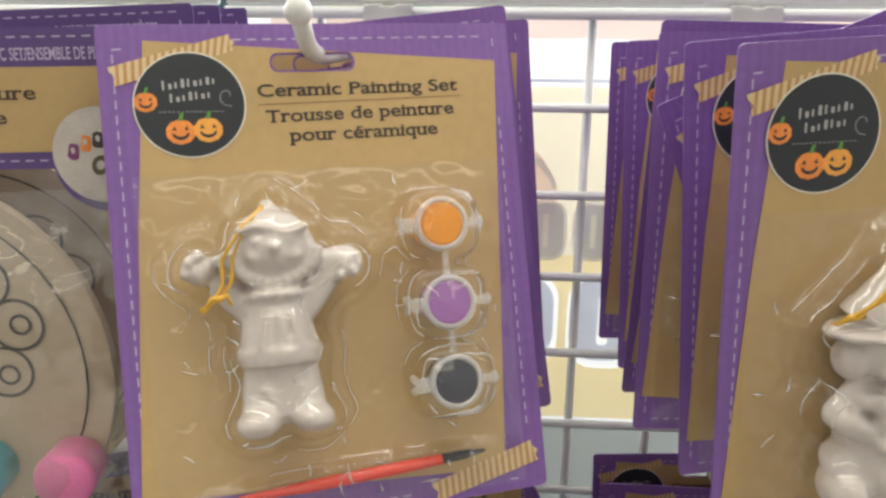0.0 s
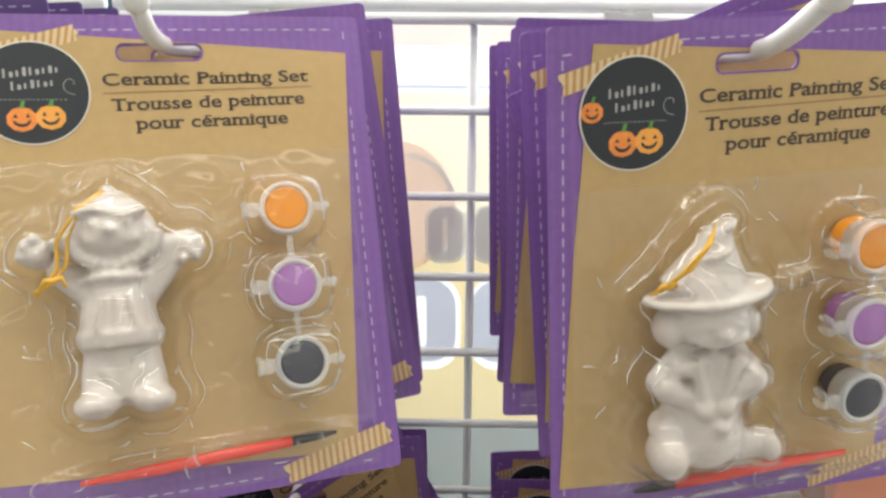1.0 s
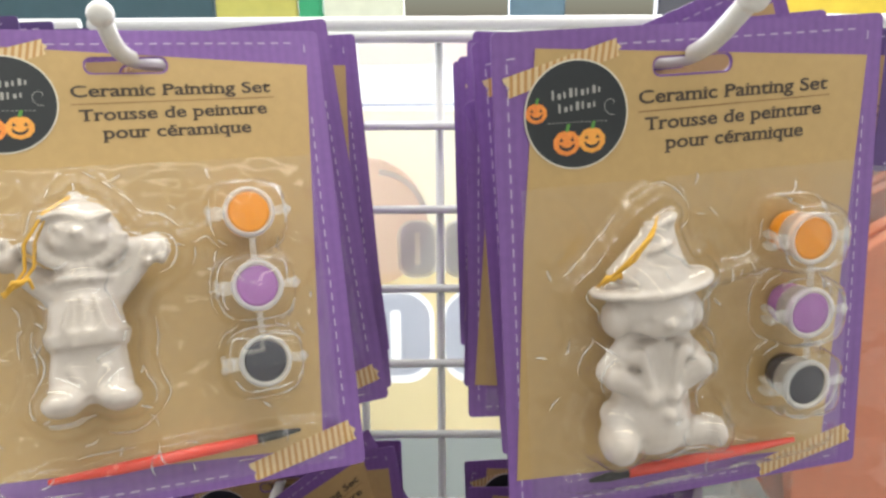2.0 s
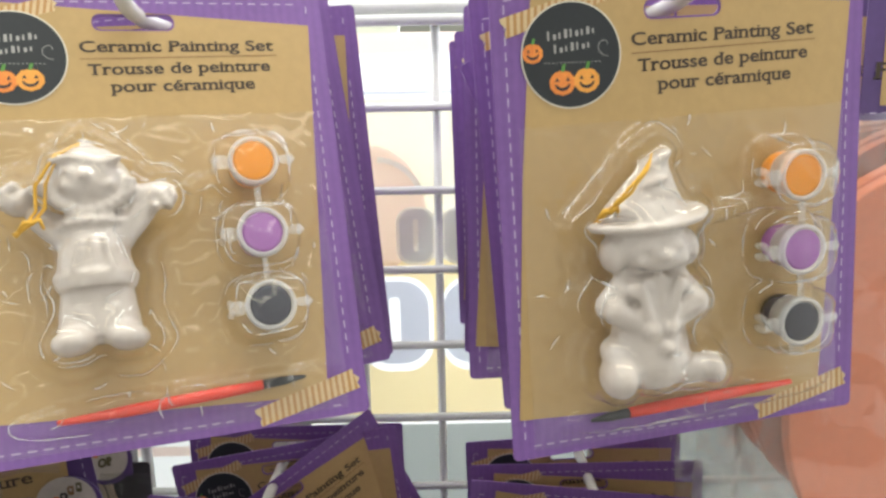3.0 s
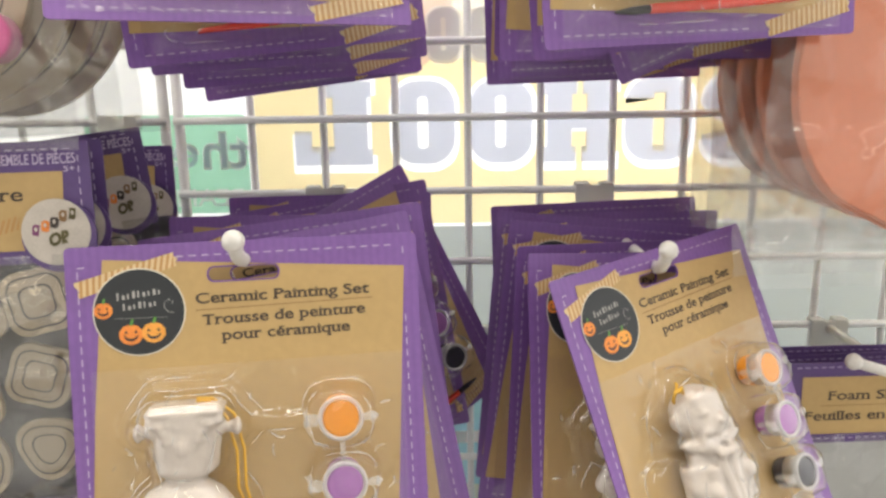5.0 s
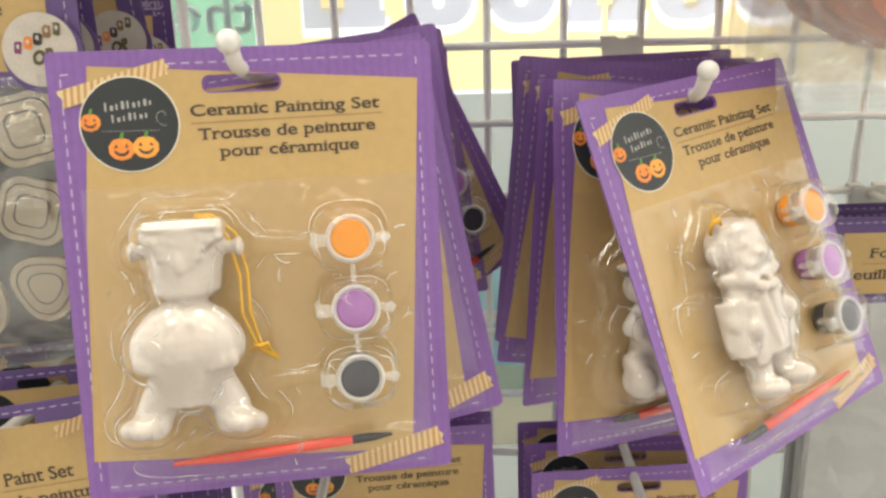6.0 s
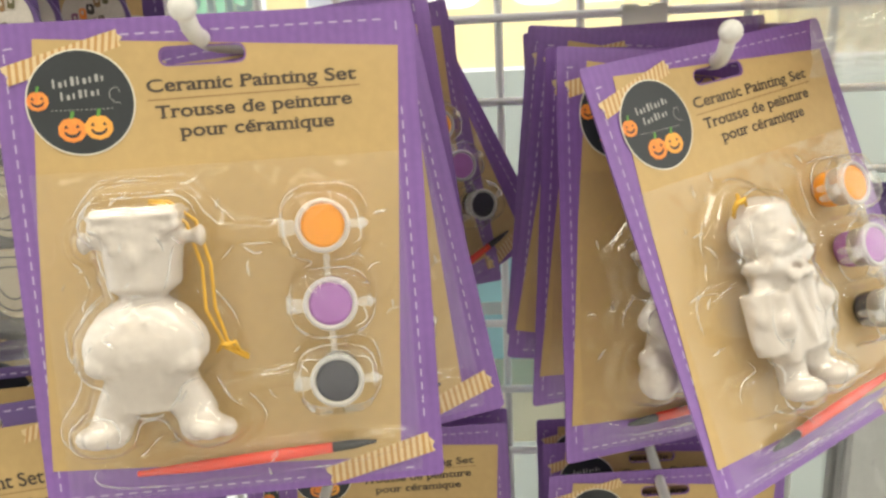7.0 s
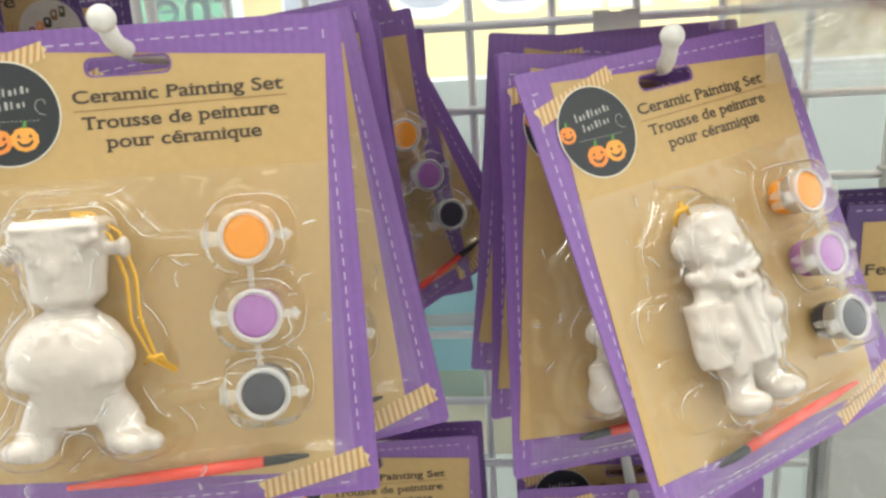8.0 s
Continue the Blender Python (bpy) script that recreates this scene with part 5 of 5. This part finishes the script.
def shapes_kit(m, label):
    """A bag of small wooden shapes under a header with a medallion."""
    kit = tagged(new("wooden_shapes_kit"), label, "craft set", group="wooden kits in bags")
    header_card(kit, -0.115, 0.020, -0.050, 0.004, 0.013, [("SET/ENSEMBLE DE PI\u00c8CES", -0.0330, -0.0055, 0.047, 0.0048, STITCH), ("5+", 0.0085, -0.0092, 0.005, 0.0026, STITCH), ("Peinture", -0.052, -0.0215, 0.042, 0.0060, TEXT_INK)])
    medallion(kit, 0.004, -0.036, 0.0150, 8)
    link_part("tape_stripes", sheet("tape_stripes", stripes((-0.035, -0.040), (-0.012, -0.034), (-0.012, -0.028), (-0.035, -0.034), 9), -0.0005, TAPE_BAR), kit)
    rnd = random.Random(5)
    for k, (u, v, r) in enumerate(((-0.010, -0.068, 0.017), (-0.045, -0.075, 0.018), (-0.014, -0.104, 0.016), (-0.048, -0.112, 0.018), (-0.012, -0.138, 0.015), (-0.046, -0.146, 0.016), (-0.078, -0.090, 0.017), (-0.080, -0.125, 0.017))):
        a0, sides = rnd.uniform(0, 6.28), rnd.choice((2, 3, 4))
        out = [(u + r * (0.98 + 0.09 * math.sin(sides * t + a0)) * math.cos(t), v + r * (0.95 + 0.09 * math.sin(sides * t + a0)) * math.sin(t)) for t in (2 * math.pi * n / 48 for n in range(48))]
        piece = link_part("wooden_shape", plate("wooden_shape", [out], 0.005 + 0.002 * (k % 3), 0.003, WOOD, 0.0003), kit, "pale plywood shape with drawn lines")
        for f in (0.78, 0.46):
            ring = [[(u + (x - u) * g, v + (z - v) * g) for x, z in out] for g in (f, f + 0.055)]
            link_part("drawn_line", sheet("drawn_line", [[ring[0][n], ring[0][(n + 1) % 48], ring[1][(n + 1) % 48], ring[1][n]] for n in range(48)], 0.0040 + 0.002 * (k % 3), LINE), piece)
    back = link_part("inner_card", plate("inner_card", [rounded(-0.100, -0.165, 0.026, -0.048, 0.003)], 0.014, 0.0008, material("dark_grey_card", (0.035, 0.032, 0.036), rough=0.6)), kit, "dark inner card")
    bag = link_part("bag", crinkled("bag", -0.108, -0.172, 0.033, -0.046, 0.012, 9.0), kit, "clear crinkled plastic bag")
    bag.visible_shadow = False
    kit.matrix_basis = m
    return kit


plate_kit(hung(-0.2420, -0.200, 0.2360, 6, -4, 1), "bagged wooden plate kit with purple header on the grid", ((0.036, PINK, "pink"), (0.002, BLUE, "blue")))
for y, dz, yaw in ((-0.165, 0.006, 9), (-0.13, 0.004, 3), (-0.10, 0.001, 10)):
    plate_kit(hung(-0.2420, y, 0.2340 + dz, yaw, -3, 2), "bagged wooden plate kit hanging behind another")
display_peg(-0.250, TOP, [(-0.250, -0.004, TOP - 0.018), (-0.250, -0.21, 0.2560), (-0.250, -0.225, 0.272)])
shapes_kit(hung(-0.1950, -0.205, 0.0518, 6, -7, 1), "bagged wooden shapes kit with printed medallion")
shapes_kit(hung(-0.1955, -0.190, 0.0515, 8, -6, 1), "bagged wooden shapes kit hanging behind another")
shapes_kit(hung(-0.2040, -0.120, 0.0500, 10, -5, 7), "bagged wooden shapes kit hanging askew")
shapes_kit(hung(-0.2146, -0.040, 0.0345, 3, -3, 0), "bagged wooden shapes kit near the grid wires")
display_peg(-0.243, PITCH_Z, [(-0.243, -0.004, PITCH_Z - 0.016), (-0.243, -0.220, 0.0490), (-0.243, -0.231, 0.061)])


def paint_kit(m, label):
    kit = tagged(new("paint_kit"), label, "craft set", group="paint kits on the lowest peg")
    card = header_card(kit, -0.075, 0.045, -0.10, 0.022, 0.010, [("Paint Set", -0.022, -0.0140, 0.030, 0.0062, TEXT_INK), ("de peinture", -0.020, -0.0245, 0.040, 0.0055, TEXT_INK)])
    link_part("rule", sheet("rule", [[(-0.024, -0.0166), (0.024, -0.0166), (0.024, -0.0162), (-0.024, -0.0162)]], -0.0005, RULE_INK), card)
    link_part("badge", sheet("badge", [oval(-0.0440, -0.004, 0.0175, 0.0175, 40)], -0.0006, BADGE), card, "round black badge")
    for a, b, c, d in (((0.004, 0.004), (0.032, 0.012), (0.032, 0.018), (0.004, 0.010)), ((-0.072, 0.002), (-0.046, 0.012), (-0.046, 0.018), (-0.072, 0.008))):
        link_part("tape", sheet("tape", [ragged(a, b, c, d)], -0.0007, TAPE), card, "cream tape print with tan stripes")
        link_part("tape_stripes", sheet("tape_stripes", stripes(a, b, c, d, 11), -0.0009, TAPE_BAR), kit)
    kit.matrix_basis = m
    return kit


for k, (y, z, yaw) in enumerate(((-0.245, -0.151, 8), (-0.215, -0.148, 4), (-0.185, -0.147, 9), (-0.155, -0.146, 3), (-0.120, -0.145, 6))):
    paint_kit(hung(-0.1990, y, z, yaw, -7, 5 - k), "purple and kraft paint kit card hanging on a peg")
display_peg(-0.222, -3 * PITCH_Z, [(-0.222, -0.004, -3 * PITCH_Z - 0.002), (-0.222, -0.255, -0.147), (-0.222, -0.268, -0.132)])

# ---- right column: foam pumpkins and foam sheets in bags ----


def foam_kit(m, seed, label):
    kit = tagged(new("foam_pumpkin_kit"), label, "craft set", group="foam pumpkins in bags")
    out = []
    for k in range(96):
        t = 2 * math.pi * k / 96
        c, s = math.cos(t), math.sin(t)
        r = (abs(c) ** 2.5 + abs(s) ** 2.5) ** (-1 / 2.5) * (1 - 0.035 * abs(math.cos(3 * t)) ** 6)
        out.append((0.085 * r * c, 0.098 * r * s))
    for k, (dx, dz, y) in enumerate(((0, 0, 0.0), (0.004, -0.003, 0.008), (0.009, 0.002, 0.016))):
        link_part("foam_pumpkin", plate("foam_pumpkin", [[(x + dx, z + dz) for x, z in out]], y, 0.0055, FOAM, 0.0011), kit, "orange foam pumpkin shape")
    header_card(kit, -0.064, 0.100, 0.109, 0.163, 0.012, [("Feuilles en mousse", -0.060, 0.1255, 0.125, 0.0070, TEXT_INK)])
    for y in (-0.002, 0.024):
        bag = link_part("bag", crinkled("bag", -0.101, -0.122, 0.105, 0.112, 0.008 if y < 0 else -0.004, seed + 9 * y, CLEAR_BAG), kit, "clear crinkled plastic bag")
        bag.location, bag.visible_shadow = (0, y, 0), False
    kit.matrix_basis = m
    return kit


foam_kit(hung(0.2360, -0.168, 0.0990, 4, -2, 0), 2.0, "bagged orange foam pumpkins hanging on the grid")
for y, seed in ((-0.120, 5.0), (-0.092, 7.0), (-0.062, 3.0)):
    foam_kit(hung(0.2365 - 0.03 * (y + 0.06), y, 0.0985, 2, -1, 0), seed, "bagged orange foam pumpkins hanging behind others")
display_peg(0.2360, TOP, [(0.2360, -0.004, TOP - 0.018), (0.2360, -0.180, 0.2560), (0.2360, -0.195, 0.271)])


def sheet_kit(m, label):
    kit = tagged(new("foam_sheet_pack"), label, "craft set", group="foam sheet packs")
    header_card(kit, -0.070, 0.110, -0.052, 0.0, 0.010, [("Foam Sheets", -0.046, -0.0240, 0.062, 0.0060, TEXT_INK), ("Feuilles en mousse", -0.060, -0.0370, 0.092, 0.0060, TEXT_INK)])
    link_part("rule", sheet("rule", [[(-0.050, -0.0278), (0.050, -0.0278), (0.050, -0.0274), (-0.050, -0.0274)]], -0.0005, RULE_INK), kit)
    link_part("foam_sheet", plate("foam_sheet", [rounded(-0.068, -0.270, 0.108, -0.050, 0.002)], 0.001, 0.006, GREY_FOAM, 0.0004), kit, "light grey foam sheets")
    link_part("small_label", sheet("small_label", [rounded(-0.020, -0.215, 0.014, -0.190, 0.003)], -0.0004, material("grey_label", (0.22, 0.22, 0.21))), kit)
    link_part("small_print", sheet("small_print", [rounded(-0.014 + 0.012 * (k % 2), -0.200 - 0.006 * (k // 2), -0.005 + 0.012 * (k % 2), -0.197 - 0.006 * (k // 2), 0.0006, 2) for k in range(4)], -0.0008, LINE), kit)
    bag = link_part("bag", crinkled("bag", -0.074, -0.280, 0.114, -0.046, 0.005, 6.0, CLEAR_BAG), kit, "clear glossy plastic bag")
    bag.visible_shadow = False
    kit.matrix_basis = m
    return kit


for y, z, yaw in ((-0.100, -0.0930, 3), (-0.088, -0.0920, 4), (-0.076, -0.0915, 2)):
    sheet_kit(hung(0.2620, y, z, yaw, -2, 0), "grey foam sheet pack with purple and kraft header")
display_peg(0.2625, -2 * PITCH_Z, [(0.2625, -0.004, -2 * PITCH_Z - 0.002), (0.2580, -0.110, -0.100), (0.2080, -0.145, -0.0760)])
